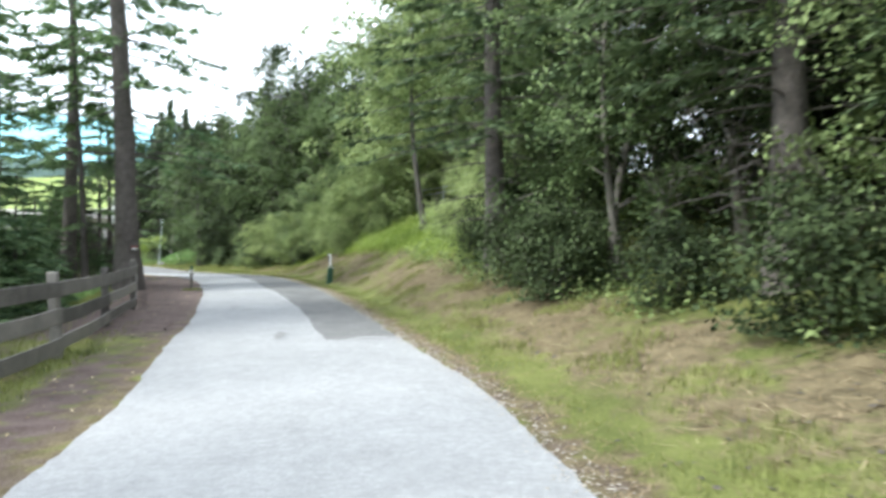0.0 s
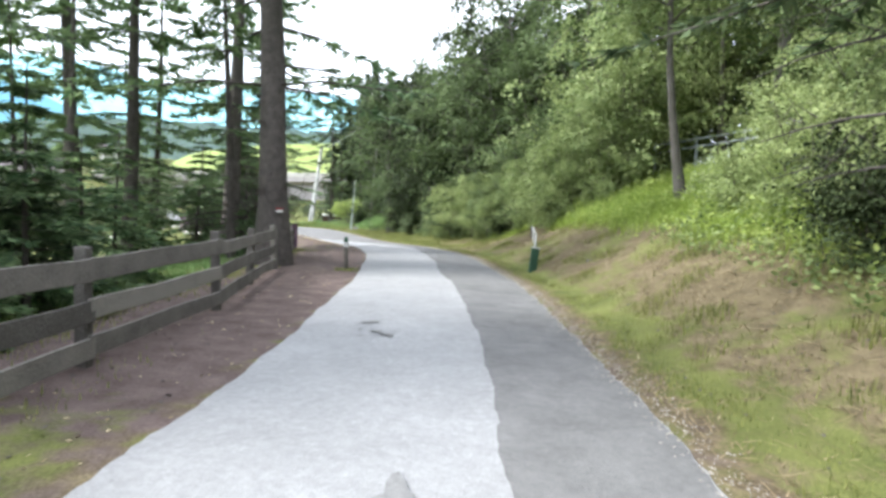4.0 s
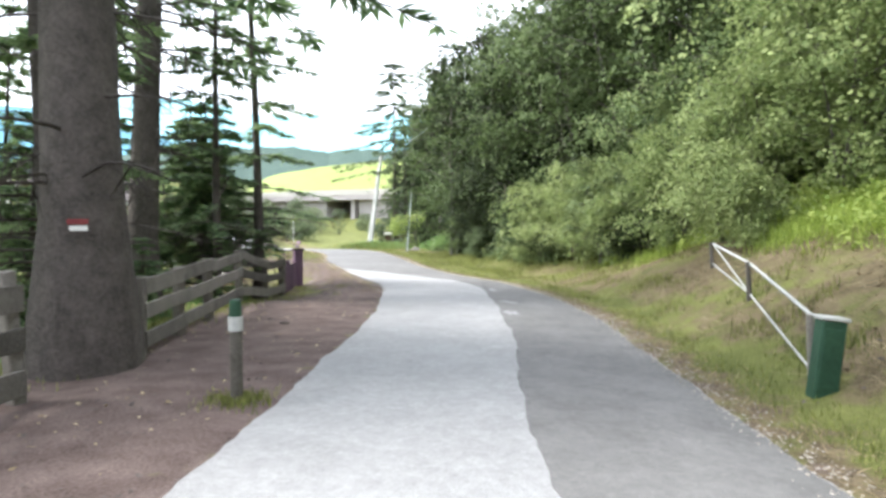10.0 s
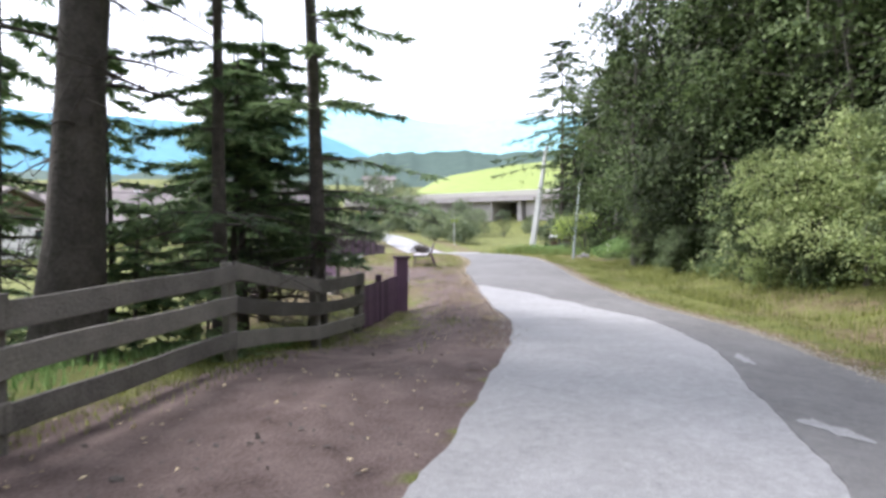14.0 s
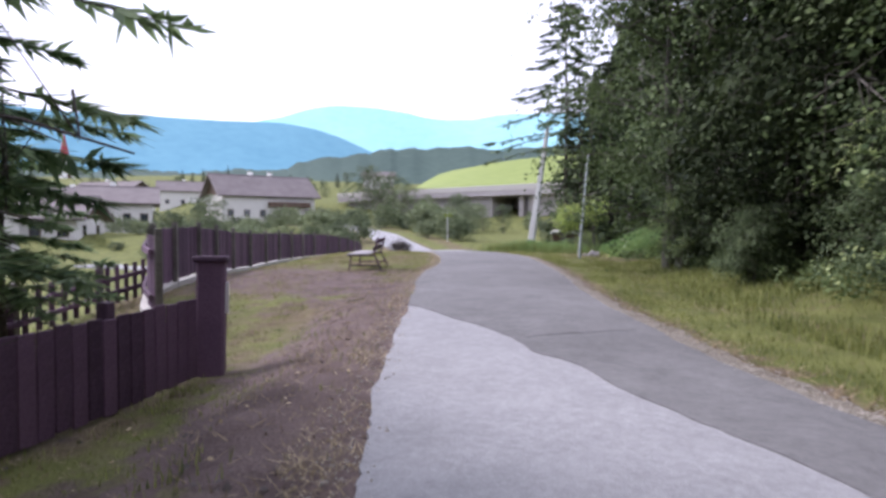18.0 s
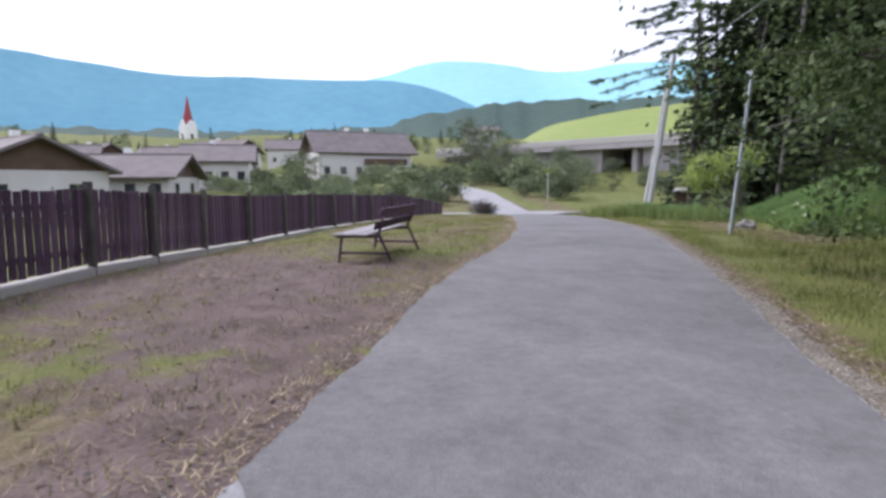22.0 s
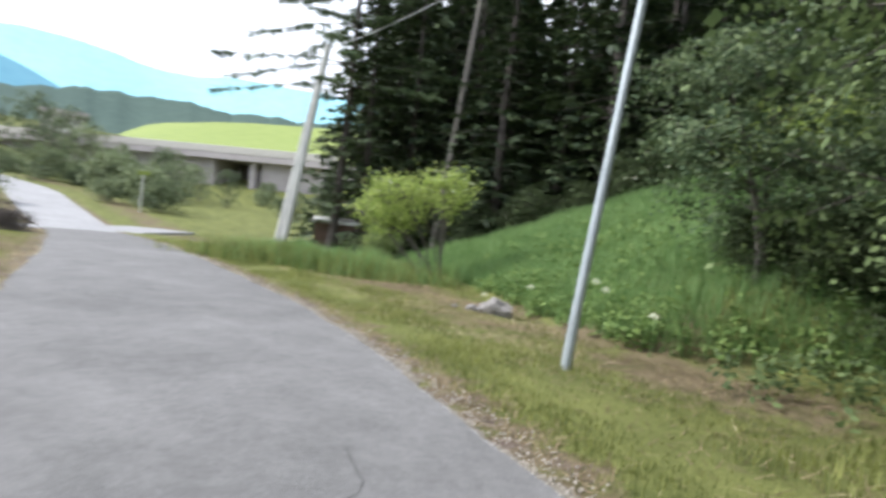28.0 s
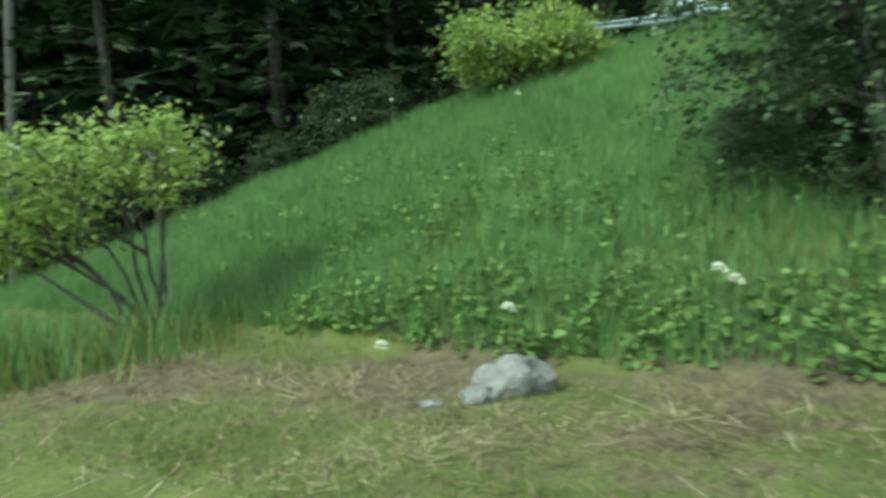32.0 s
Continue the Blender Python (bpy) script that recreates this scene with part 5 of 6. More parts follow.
# conifers beyond the board fence
plant(young, [
    # Tall ones from (-19.6, 24.8) to (-12.0, 12.2) are added to shade the lane.
    (3, -17.5, 29.3, 1.0), (2, -17.95, 32.9, 0.95), (2, -17.35, 31.1, 0.75), (3, -19.6, 24.8, 0.85), (3, -20.6, 22.4, 0.9), (2, -16.4, 22.6, 0.9), (3, -13.4, 14.2, 0.8), (3, -15.8, 17.2, 0.8), (2, -12.0, 12.2, 0.9), (1, -16.7, 27.0, 0.75), (1, -18.4, 26.2, 0.85), (0, -21.2, 28.6, 0.8),
    (4, -8.3, 12.0, 0.8), (4, -9.6, 13.8, 1.0), (4, -11.2, 14.8, 1.05), (4, -12.8, 16.6, 1.1), (4, -11.2, 18.0, 0.75), (4, -13.8, 18.8, 0.95), (4, -7.2, 9.6, 0.8), (1, -16.2, 24.9, 0.7), (1, -17.2, 27.4, 0.6), (1, -15.2, 27.9, 0.45), (0, -19.4, 27.9, 0.6), (2, -14.7, 26.2, 0.95), (3, -10.9, 16.5, 0.6), (3, -17.0, 24.6, 0.7), (2, -20.9, 29.0, 1.1), 
    (1, -10.2, 17.4, 0.9), (1, -12.0, 20.2, 0.85), (0, -14.8, 20.4, 0.9), (1, -8.6, 14.0, 0.75), (0, -11.6, 14.4, 1.0), (0, -19.6, 30.4, 0.7), (1, -9.3, 15.6, 0.9), (1, -11.2, 18.9, 0.8), (1, -7.4, 11.6, 0.8), (1, -10.8, 12.4, 1.0),
    (0, -9.6, 9.5, 1.0), (2, -8.2, 6.0, 1.0), (1, -16.6, 30.6, 0.42), (1, -14.6, 26.8, 0.5), (0, -22.5, 29.0, 0.7), (1, -18.4, 30.4, 0.7),
])

# ---- grass ----
def blades(name, base, height, material, label, flat=0.0, width=0.012, seed=1):
    """Slanting tapered blades rooted at the given places."""
    rng = np.random.default_rng(seed)
    x, y = base
    n = len(x)
    z = ground_z(x, y)
    az = rng.uniform(0, 6.28, n)
    way = np.stack([np.cos(az), np.sin(az), np.zeros(n)], 1)
    side = np.stack([-np.sin(az), np.cos(az), np.zeros(n)], 1)
    h = height * rng.uniform(0.5, 1.3, n) * (0.7 + 0.4 * clumpy(x, y, 0.5))
    w = (width * rng.uniform(0.7, 1.4, n))[:, None]
    root = np.stack([x, y, z - 0.01], 1)
    rise = (1 - flat) * h[:, None] * np.array([[0, 0, 1.0]])
    out = way * (h * (0.35 + flat * 0.8) * rng.uniform(0.4, 1.6, n))[:, None]
    tip = root + rise + out + (0, 0, 0.012)
    v = np.stack([root - side * w, root + side * w, tip + side * w * 0.2, tip - side * w * 0.2], 1).reshape(-1, 3)
    f = np.arange(4 * n).reshape(-1, 4)
    return tagged(sheet(name, v, f, material), label, "grass", kind="stuff")


def clumpy(x, y, s=0.7):
    return np.clip(0.45 + 0.55 * hills(x, y, s, 5.0), 0.05, 1)


def beside(sign, count, lo, hi, y0, y1, dense, seed):
    """Places beside the lane: between two distances from its edge (sign 1: right, -1: left), along a stretch."""
    rng = np.random.default_rng(seed)
    idx = np.flatnonzero((LINE[:, 1] > y0) & (LINE[:, 1] < y1))
    k, u = rng.integers(idx[0], idx[-1], count), rng.random((count, 1))
    p, t = LINE[k] * (1 - u) + LINE[k + 1] * u, TANG[k]
    r = rng.uniform(lo, hi, count)
    x, y = p[:, 0] + sign * t[:, 1] * (p[:, 3] + r), p[:, 1] - sign * t[:, 0] * (p[:, 3] + r)
    ok = rng.random(count) < dense(r, p[:, 1], x, y)
    return x[ok], y[ok]


def meadow(count, seed):
    """Places on the grassy slope past the lamp post."""
    rng = np.random.default_rng(seed)
    x, y = rng.uniform(-36, -13, count), rng.uniform(53.6, 66.5, count)
    up, along = slope_coords(x, y)
    ok = (up > 0.1) & (up < 13) & (rng.random(count) < (0.5 + 0.5 * clumpy(x, y, 1.5)) * (1 - 0.5 * ramp01(up, 5, 13)))
    return x[ok], y[ok]


def tuft(count, cx, cy, rx, ry, seed):
    rng = np.random.default_rng(seed)
    return cx + rx * rng.normal(0, 0.5, count), cy + ry * rng.normal(0, 0.5, count)


def few_dry(r, py, x, y):
    return clumpy(x, y) * (1 - 0.93 * zones(x, y)[0])


blades("verge_grass", beside(1, 150000, 0.08, 1.8, 0, 60, lambda r, py, x, y: few_dry(r, py, x, y) * ramp01(r + 0.2 * hills(x, y, 0.5, 2.0), 0.15, 0.5), 2), 0.055, M_GRASS, "short yellow-green grass along the lane's edge", width=0.0045, seed=2)
blades("bank_grass", beside(1, 170000, 2.2, 8.0, 10, 36, lambda r, py, x, y: (0.35 + 0.65 * clumpy(x, y, 1.2)) * ramp01(py, 17, 24) * ramp01(r + 0.5 * hills(x, y, 1.3, 9.0), 2.9, 4.2), 3), 0.30, M_GRASS_BRIGHT, "tall bright green grass on the bank", width=0.008, seed=3)
blades("wood_edge_grass", beside(1, 45000, 1.4, 4.5, 34, 48, lambda r, py, x, y: clumpy(x, y, 1.2) * (1 - 0.8 * zones(x, y)[0]), 13), 0.12, M_GRASS, "rough grass before the trees", width=0.008, seed=13)
blades("slope_grass", meadow(280000, 4), 0.36, M_GRASS_DEEP, "tall lush green grass on the slope", width=0.007, seed=4)
blades("flat_verge_grass", beside(1, 170000, 0.2, 7.0, 46, 62, few_dry, 5), 0.055, M_GRASS, "short mown grass on the wide verge", width=0.0045, seed=5)
blades("tall_grass_tuft", tuft(6500, -32.6, 58.5, 2.4, 1.0, 6), 0.55, M_GRASS_DEEP, "tuft of tall uncut grass beside the verge", width=0.010, seed=6)
blades("tall_grass_tuft", tuft(7000, -32.9, 58.3, 2.8, 1.0, 63), 0.48, M_GRASS, "yellowing tall grass in the uncut tuft", width=0.009, seed=64)
blades("dry_grass", beside(1, 230000, 0.15, 5.8, 0, 60, lambda r, py, x, y: zones(x, y)[0] ** 1.3, 7), 0.17, M_HAY, "cut dry grass lying on the verge", 0.82, 0.006, 7)
blades("bank_tuft", beside(1, 120000, 0.9, 4.4, 2, 36, lambda r, py, x, y: zones(x, y)[0] * ramp01(clumpy(x, y, 0.55), 0.45, 0.85), 65), 0.11, M_GRASS, "green tufts growing through the dry grass", width=0.006, seed=66)
blades("left_verge_grass", beside(-1, 150000, 0.12, 6.0, 34, 60, lambda r, py, x, y: clumpy(x, y, 0.8) * (1 - zones(x, y)[1]) * (1 - 0.75 * zones(x, y)[0]), 8), 0.045, M_GRASS, "short worn grass round the bench", width=0.0045, seed=8)
blades("fence_grass", beside(-1, 45000, 0.9, 3.2, 4, 34, lambda r, py, x, y: clumpy(x, y, 0.8) * (1 - zones(x, y)[1]) + 0.35 * ramp01(r, 2.0, 2.9), 10), 0.07, M_GRASS, "short grass along the fence's foot", width=0.006, seed=10)
blades("garden_grass", beside(-1, 60000, 3.2, 9, 4, 36, lambda r, py, x, y: clumpy(x, y, 1.1), 9), 0.14, M_GRASS_DEEP, "green grass behind the board fence", width=0.011, seed=9)
blades("withered_grass", beside(-1, 130000, 0.1, 5.5, 34, 58, lambda r, py, x, y: 0.8 * zones(x, y)[0], 11), 0.10, M_HAY, "withered grass scattered round the bench", 0.75, 0.0045, 11)
blades("edge_straw", beside(-1, 16000, -0.05, 0.35, 36, 56, lambda r, py, x, y: clumpy(x, y, 0.4), 67), 0.09, M_STRAW, "pale dry stalks along the asphalt's edge", 0.8, 0.004, 68)

# broad weeds along the foot of the slope, and white flower heads
def weeds(name, base, size, height, material, label, seed, per=9):
    rng = np.random.default_rng(seed)
    x, y = np.repeat(base[0], per), np.repeat(base[1], per)
    n = len(x)
    x, y = x + rng.normal(0, size, n), y + rng.normal(0, size, n)
    c = np.stack([x, y, ground_z(x, y) + rng.uniform(0.15, 1.0, n) * height], 1)
    nrm = unit(rng.normal(0, 0.5, (n, 3)) + (0, 0, 1))
    al = unit(np.cross(nrm, rng.normal(0, 1, (n, 3))))
    s = size * rng.uniform(0.5, 1.1, (n, 1))
    v, f = leaf_cards(c, al * s, unit(np.cross(nrm, al)) * s * 0.6)
    return tagged(sheet(name, v, f, material), label, "weeds", kind="stuff")


rr = np.random.default_rng(21)
wx_, wy_ = rr.uniform(-30.5, -20, 3200), rr.uniform(53.3, 58.5, 3200)
wu_ = slope_coords(wx_, wy_)[0]
near_foot = (wu_ > 0.0) & (wu_ < 0.9)
weeds("nettle_weeds", (wx_[near_foot], wy_[near_foot]), 0.06, 0.30, M_WEED, "broad-leaved weeds along the foot of the slope", 22)
weeds("bank_weeds", beside(1, 1900, 2.6, 5.0, 2, 24, lambda r, py, x, y: clumpy(x, y, 1.5), 23), 0.06, 0.40, M_LEAF, "leafy weeds at the edge of the wood", 24)
weeds("bank_nettles", beside(1, 2600, 3.0, 7.0, 16, 34, lambda r, py, x, y: clumpy(x, y, 1.3), 25), 0.06, 0.5, M_LEAF_YELLOW, "pale leafy weeds on the bank", 26)
weeds("wood_weeds", beside(1, 1500, 2.9, 4.8, 36, 49, lambda r, py, x, y: clumpy(x, y, 1.3), 27), 0.055, 0.4, M_LEAF_DEEP, "dark leafy weeds under the trees", 28)
wx_, wy_ = rr.uniform(-30, -17, 2600), rr.uniform(54, 63, 2600)
wu_ = slope_coords(wx_, wy_)[0]
on_slope = (wu_ > 0.6) & (wu_ < 5.5) & (rr.random(2600) < clumpy(wx_, wy_, 1.4) * (1 - 0.15 * wu_))
weeds("slope_weeds", (wx_[on_slope], wy_[on_slope]), 0.06, 0.40, M_WEED, "broad-leaved weeds growing through the slope's grass", 29, 14)


def litter(name, base, size, material, label, seed):
    """Fallen bits lying flat."""
    rng = np.random.default_rng(seed)
    x, y = base
    n = len(x)
    c = np.stack([x, y, ground_z(x, y) + 0.012], 1)
    nrm = unit(rng.normal(0, 0.25, (n, 3)) + (0, 0, 1))
    al = unit(np.cross(nrm, rng.normal(0, 1, (n, 3))))
    s = size * rng.uniform(0.4, 1.4, (n, 1))
    v, f = leaf_cards(c, al * s, unit(np.cross(nrm, al)) * s * 0.6)
    return tagged(sheet(name, v, f, material), label, "litter", kind="stuff")


litter("leaf_litter", beside(-1, 2400, 0.0, 3.0, 10, 38, lambda r, py, x, y: clumpy(x, y, 0.9), 51), 0.02, M_STRAW, "pale dead leaves and chips on the bare dirt", 52)
litter("bark_litter", beside(-1, 3600, 0.2, 3.2, 8, 46, lambda r, py, x, y: clumpy(x, y, 0.7), 53), 0.026, M_BARK, "dark bark bits and twigs on the bare dirt", 54)
litter("verge_litter", beside(1, 4200, 0.6, 4.0, 0, 34, lambda r, py, x, y: clumpy(x, y, 0.7), 55), 0.028, M_BARK, "dark dead leaves in the cut grass", 56)
blades("straw", beside(1, 60000, 0.3, 6.2, 0, 60, lambda r, py, x, y: np.clip(zones(x, y)[0] * 1.2, 0, 1) ** 2 * clumpy(x, y, 0.6), 57), 0.3, M_STRAW, "long pale straw lying in swathes", 0.96, 0.006, 58)
for k, (hx, hy, ha, hb) in enumerate(((-24.6, 54.9, 1.6, 0.8), (-25.5, 53.7, 1.2, 0.6), (-28.2, 54.3, 1.2, 0.35), (-27.2, 53.7, 1.0, 0.4), (-26.4, 52.6, 0.9, 0.5), (-25.0, 53.0, 1.1, 0.6), (-28.6, 52.9, 0.7, 0.4))):
    blades("mown_hay", tuft(520, hx, hy, ha, hb, 80 + k), 0.17, M_HAY if k % 2 else M_STRAW, "pale mown hay lying loose on the verge", 0.9, 0.0045, 90 + k)
blades("moss_tuft", tuft(500, -10.23, 25.47, 0.3, 0.25, 59), 0.07, M_GRASS, "grass tuft round the marker post's foot", width=0.006, seed=60)
blades("grass_tuft", beside(-1, 70000, 0.2, 4.5, 34, 54, lambda r, py, x, y: ramp01(clumpy(x, y, 0.45), 0.62, 0.9) * (1 - 0.85 * zones(x, y)[1]), 61), 0.06, M_GRASS, "scattered tufts of longer grass round the bench", width=0.0045, seed=62)
for fx, fy, fh in ((-23.8, 61.45, 0.7), (-26.4, 65.25, 0.8), (-26.1, 65.1, 0.7), (-25.8, 54.7, 0.62), (-25.65, 54.7, 0.45), (-26.95, 55.8, 0.5), (-24.95, 53.4, 0.5), (-25.2, 65.0, 0.8), (-27.9, 56.4, 0.2)):
    fl = empty("cow_parsley", pose(fx, fy, gz(fx, fy)), "white flowering umbel standing in the tall grass", "flower", "white umbels in the grass")
    part("stem", rodded((0, 0, -0.05), (0, 0, fh), 0.006, 0.004, 5), M_GRASS_DEEP, fl)
    bm = bmesh.new()
    for k in range(20):
        a, r = k * 2.4, 0.0135 * math.sqrt(k)
        box(bm, (0.016, 0.016, 0.010), pose(math.cos(a) * r, math.sin(a) * r * 0.9, fh + 0.035 - 8 * r * r + random.uniform(-.01, .01) + r * 0.5 * math.sin(a), 25, 15, 30 * k))
    part("umbel", bm, M_FLOWER, fl)

# stones
def stone(x, y, size, label, material=None):
    bm = bmesh.new()
    bmesh.ops.create_icosphere(bm, subdivisions=3, radius=1.0)
    for v in bm.verts:
        v.co *= 1 + 0.34 * noise.noise(v.co * 1.7 + Vector((x, y, 0))) + 0.16 * noise.noise(v.co * 4.5 + Vector((y, x, 0)))
        v.co = Vector((v.co.x * size[0], v.co.y * size[1], v.co.z * size[2]))
    ob = part("stone", bm, material or M_STONE)
    ob.matrix_world = pose(x, y, gz(x, y) + size[2] * 0.12, 0, 0, x * 40)
    return tagged(ob, label, "stone")


stone(-27.3, 55.05, (0.27, 0.22, 0.23), "grey weathered stone half sunk at the foot of the slope")
stone(-27.62, 54.92, (0.12, 0.13, 0.08), "grey stone leaning on a larger one")
stone(-27.95, 54.95, (0.07, 0.06, 0.03), "small grey stone at the foot of the slope")
stone(-32.3, 59.0, (0.14, 0.1, 0.08), "dark stone in the grass", M_CRACK)
for sx, sy, sr in ((-13.16, 28.7, 0.05), (-12.64, 28.46, 0.07), (-14.0, 28.2, 0.08), (-12.3, 27.4, 0.04), (-4.3, 26.9, 0.09), (-4.9, 26.4, 0.05), (-11.2, 27.2, 0.03), (-11.6, 26.6, 0.04), (-9.6, 23.2, 0.04), (-8.9, 21.2, 0.03)):
    stone(sx, sy, (sr, sr * 0.7, sr * 0.35), "small loose stone beside the lane", M_STONE if sx > -5 else M_BARK)

# two more spruces close the thin spot in the wood behind the elder
stand(fir[1], -32.3, 73.6, 130, 1.1, (0.5, -0.6))
stand(fir[1], -30.4, 73.2, 35, 1.15, (-0.5, 0.4))
stand(fir[1], -34.0, 73.4, 210, 1.1, (0.3, 0.8))
# ---- village, bridge and distance ----
def house(name, x, y, z, turn, length, depth, wall_h, roof_h, label, windows=4, balcony=True, chimneys=2):
    h = empty(name, pose(x, y, z, 0, 0, turn), label, "house")
    bm = boxed((length, depth, wall_h + 3), pose(0, 0, wall_h / 2 - 1.5))
    part("wall", bm, M_RENDER, h)
    for s in (-1, 1):
        bm = bmesh.new()
        v = [bm.verts.new(p) for p in ((s * length / 2, -depth / 2, wall_h), (s * length / 2, depth / 2, wall_h), (s * length / 2, 0, wall_h + roof_h))]
        w = [bm.verts.new((p.co.x - s * 0.3, p.co.y, p.co.z)) for p in v]
        for a in range(3):
            bm.faces.new((v[a], v[(a + 1) % 3], w[(a + 1) % 3], w[a]))
        bm.faces.new(v), bm.faces.new(w[::-1])
        # The gable's dark colour stands for shadow under the roof's overhang.
        part("gable", bm, M_TIMBER, h, "gable darkened for the roof's shadow")
        slope = math.degrees(math.atan2(roof_h, depth / 2))
        run = math.hypot(roof_h, depth / 2) + 1.2
        cy = s * (depth / 4 + 0.3)
        part("roof", boxed((length + 2.2, run, 0.28), pose(0, cy, wall_h + roof_h / 2 - 0.3 * math.tan(radians(slope)) + 0.2, -s * slope)), M_ROOF, h)
    for c in range(chimneys):
        part("chimney", boxed((0.8, 0.7, 1.6), pose(length * (-0.1 + 0.22 * c), 0.6, wall_h + roof_h + 0.3)), M_WHITE, h)
    for row in range(max(1, int(wall_h // 2.7))):
        for k in range(windows):
            wx = -length / 2 + length * (k + 0.5) / windows
            for s in (-1, 1):
                wnd = part("window", boxed((1.15, 0.12, 1.35), pose(wx, s * (depth / 2 + 0.02), 1.5 + row * 2.7)), M_TIMBER, h)
                part("pane", boxed((0.95, 0.04, 1.15), pose(wx, s * (depth / 2 + 0.08), 1.5 + row * 2.7)), M_GLASS, wnd)
        for k in range(2):
            for s in (-1, 1):
                wnd = part("window", boxed((0.12, 1.15, 1.35), pose(s * (length / 2 + 0.02), -depth / 4 + k * depth / 2, 1.5 + row * 2.7)), M_TIMBER, h)
                part("pane", boxed((0.04, 0.95, 1.15), pose(s * (length / 2 + 0.08), -depth / 4 + k * depth / 2, 1.5 + row * 2.7)), M_GLASS, wnd)
    if balcony:
        part("balcony", boxed((length * 0.45, 1.2, 1.0), pose(length * 0.2, -depth / 2 - 0.6, 3.2), 0.03), M_TIMBER, h, "dark timber balcony")
    return h


house("farmhouse", -129, 91.5, 2.5, 82, 18.5, 12, 5.0, 3.9, "large white farmhouse with a broad grey-brown roof and shadow-dark gable", 6)
house("house", -98.75, 48.1, -0.7, 62, 11, 11, 2.9, 2.4, "low white house with a wide grey roof", 4, False, 1)
house("house", -119.6, 62.6, 1.2, 72, 9.5, 10, 3.8, 2.4, "white house with a pale grey roof", 4, False, 1)
house("house", -88, 36.5, -0.8, 20, 11, 12, 3.4, 2.8, "white house with a dark gabled roof", 3, True, 1)
house("house", -160, 66, 2, 60, 16, 10, 4.5, 2.8, "far white house with a grey roof", 4, False, 1)
house("house", -190, 80, 5, 30, 18, 11, 5, 3, "far village house with a grey-brown roof", 4, False, 1)
house("house", -215, 110, 8, 70, 18, 11, 5, 3, "far village house with a grey-brown roof", 4, False, 1)
house("house", -175, 48, 3, 20, 18, 11, 4, 3, "far village house with a grey-brown roof", 4, False, 1)
house("house", -230, 74, 5, 50, 18, 12, 5.5, 3, "far village house with a grey-brown roof", 4, False, 1)
house("house", -150, 40, 1.5, 80, 15, 11, 4, 3, "far village house with a grey-brown roof", 4, False, 1)
house("barn", -214, 187, 20.0, 50, 12, 7, 2.4, 1.6, "white building on the field's edge", 3, False, 0)

church = empty("church", pose(-392, 110.5, 14, 0, 0, 20), "white church tower with a pointed red spire", "church")
part("tower", boxed((7.2, 7.2, 33), pose(0, 0, 4.5), 0.1), M_WHITE, church)
for s in range(4):
    bm = bmesh.new()
    a = [bm.verts.new(p) for p in ((-3.6, -3.6, 21), (3.6, -3.6, 21), (0, -3.6, 25))]
    b = [bm.verts.new((p.co.x, -3.1, p.co.z)) for p in a]
    for k in range(3):
        bm.faces.new((a[k], a[(k + 1) % 3], b[(k + 1) % 3], b[k]))
    bm.faces.new(a), bm.faces.new(b[::-1])
    bmesh.ops.transform(bm, matrix=pose(0, 0, 0, 0, 0, 90 * s), verts=bm.verts)
    part("gable", bm, M_WHITE, church)
    part("belfry_opening", boxed((1.6, 0.2, 3.6), pose(0, 0, 0, 0, 0, 90 * s) @ pose(0, -3.64, 15)), M_TIMBER, church)
part("spire", rodded((0, 0, 20.5), (0, 0, 38.5), 3.5, 0.12, 8), M_SPIRE, church)
part("nave", boxed((28, 13, 16), pose(17, 0, -3)), M_RENDER, church)
part("nave_roof", boxed((28.5, 9.5, 0.4), pose(18, 3.6, 8, -38)), M_ROOF, church)
part("nave_roof", boxed((28.5, 9.5, 0.4), pose(18, -3.6, 8, 38)), M_ROOF, church)

bridge = empty("road_bridge", pose(-88.6, 117.5, -0.3, 0, 0, 8), "concrete road bridge with a dark opening beneath", "bridge")
part("deck", boxed((60, 9, 1.0), pose(-10, 2, 7.7), 0.05), M_CONC_DARK, bridge)
part("parapet", boxed((60, 0.3, 1.0), pose(-10, -2.4, 8.6), 0.03), M_CONC, bridge)
part("pier", boxed((0.9, 7, 8.5), pose(0.2, 2.2, 3.6), 0.05), M_CONC_DARK, bridge)
part("pier", boxed((0.9, 7, 8.5), pose(6.8, 2.2, 3.6), 0.05), M_CONC_DARK, bridge)
# Panel added to close the opening; its bark-dark colour stands for shade.
part("opening_shade_panel", boxed((7, 0.4, 8), pose(3.5, 6.1, 3.4)), M_BARK, bridge, "added dark panel standing for the opening's shade")
part("abutment", boxed((38, 6.5, 8.5), pose(-19.2, 2.4, 3.5), 0.05), M_CONC_DARK, bridge)
part("abutment", boxed((14, 6.5, 8.5), pose(15, 2.4, 3.5), 0.05), M_CONC_DARK, bridge)
guard = empty("guard_rail", pose(-21.8, 65.98, gz(-21.8, 65.98)), "galvanised guard rail on posts at the top of the slope", "guard rail")
inv = guard.matrix_world.inverted()
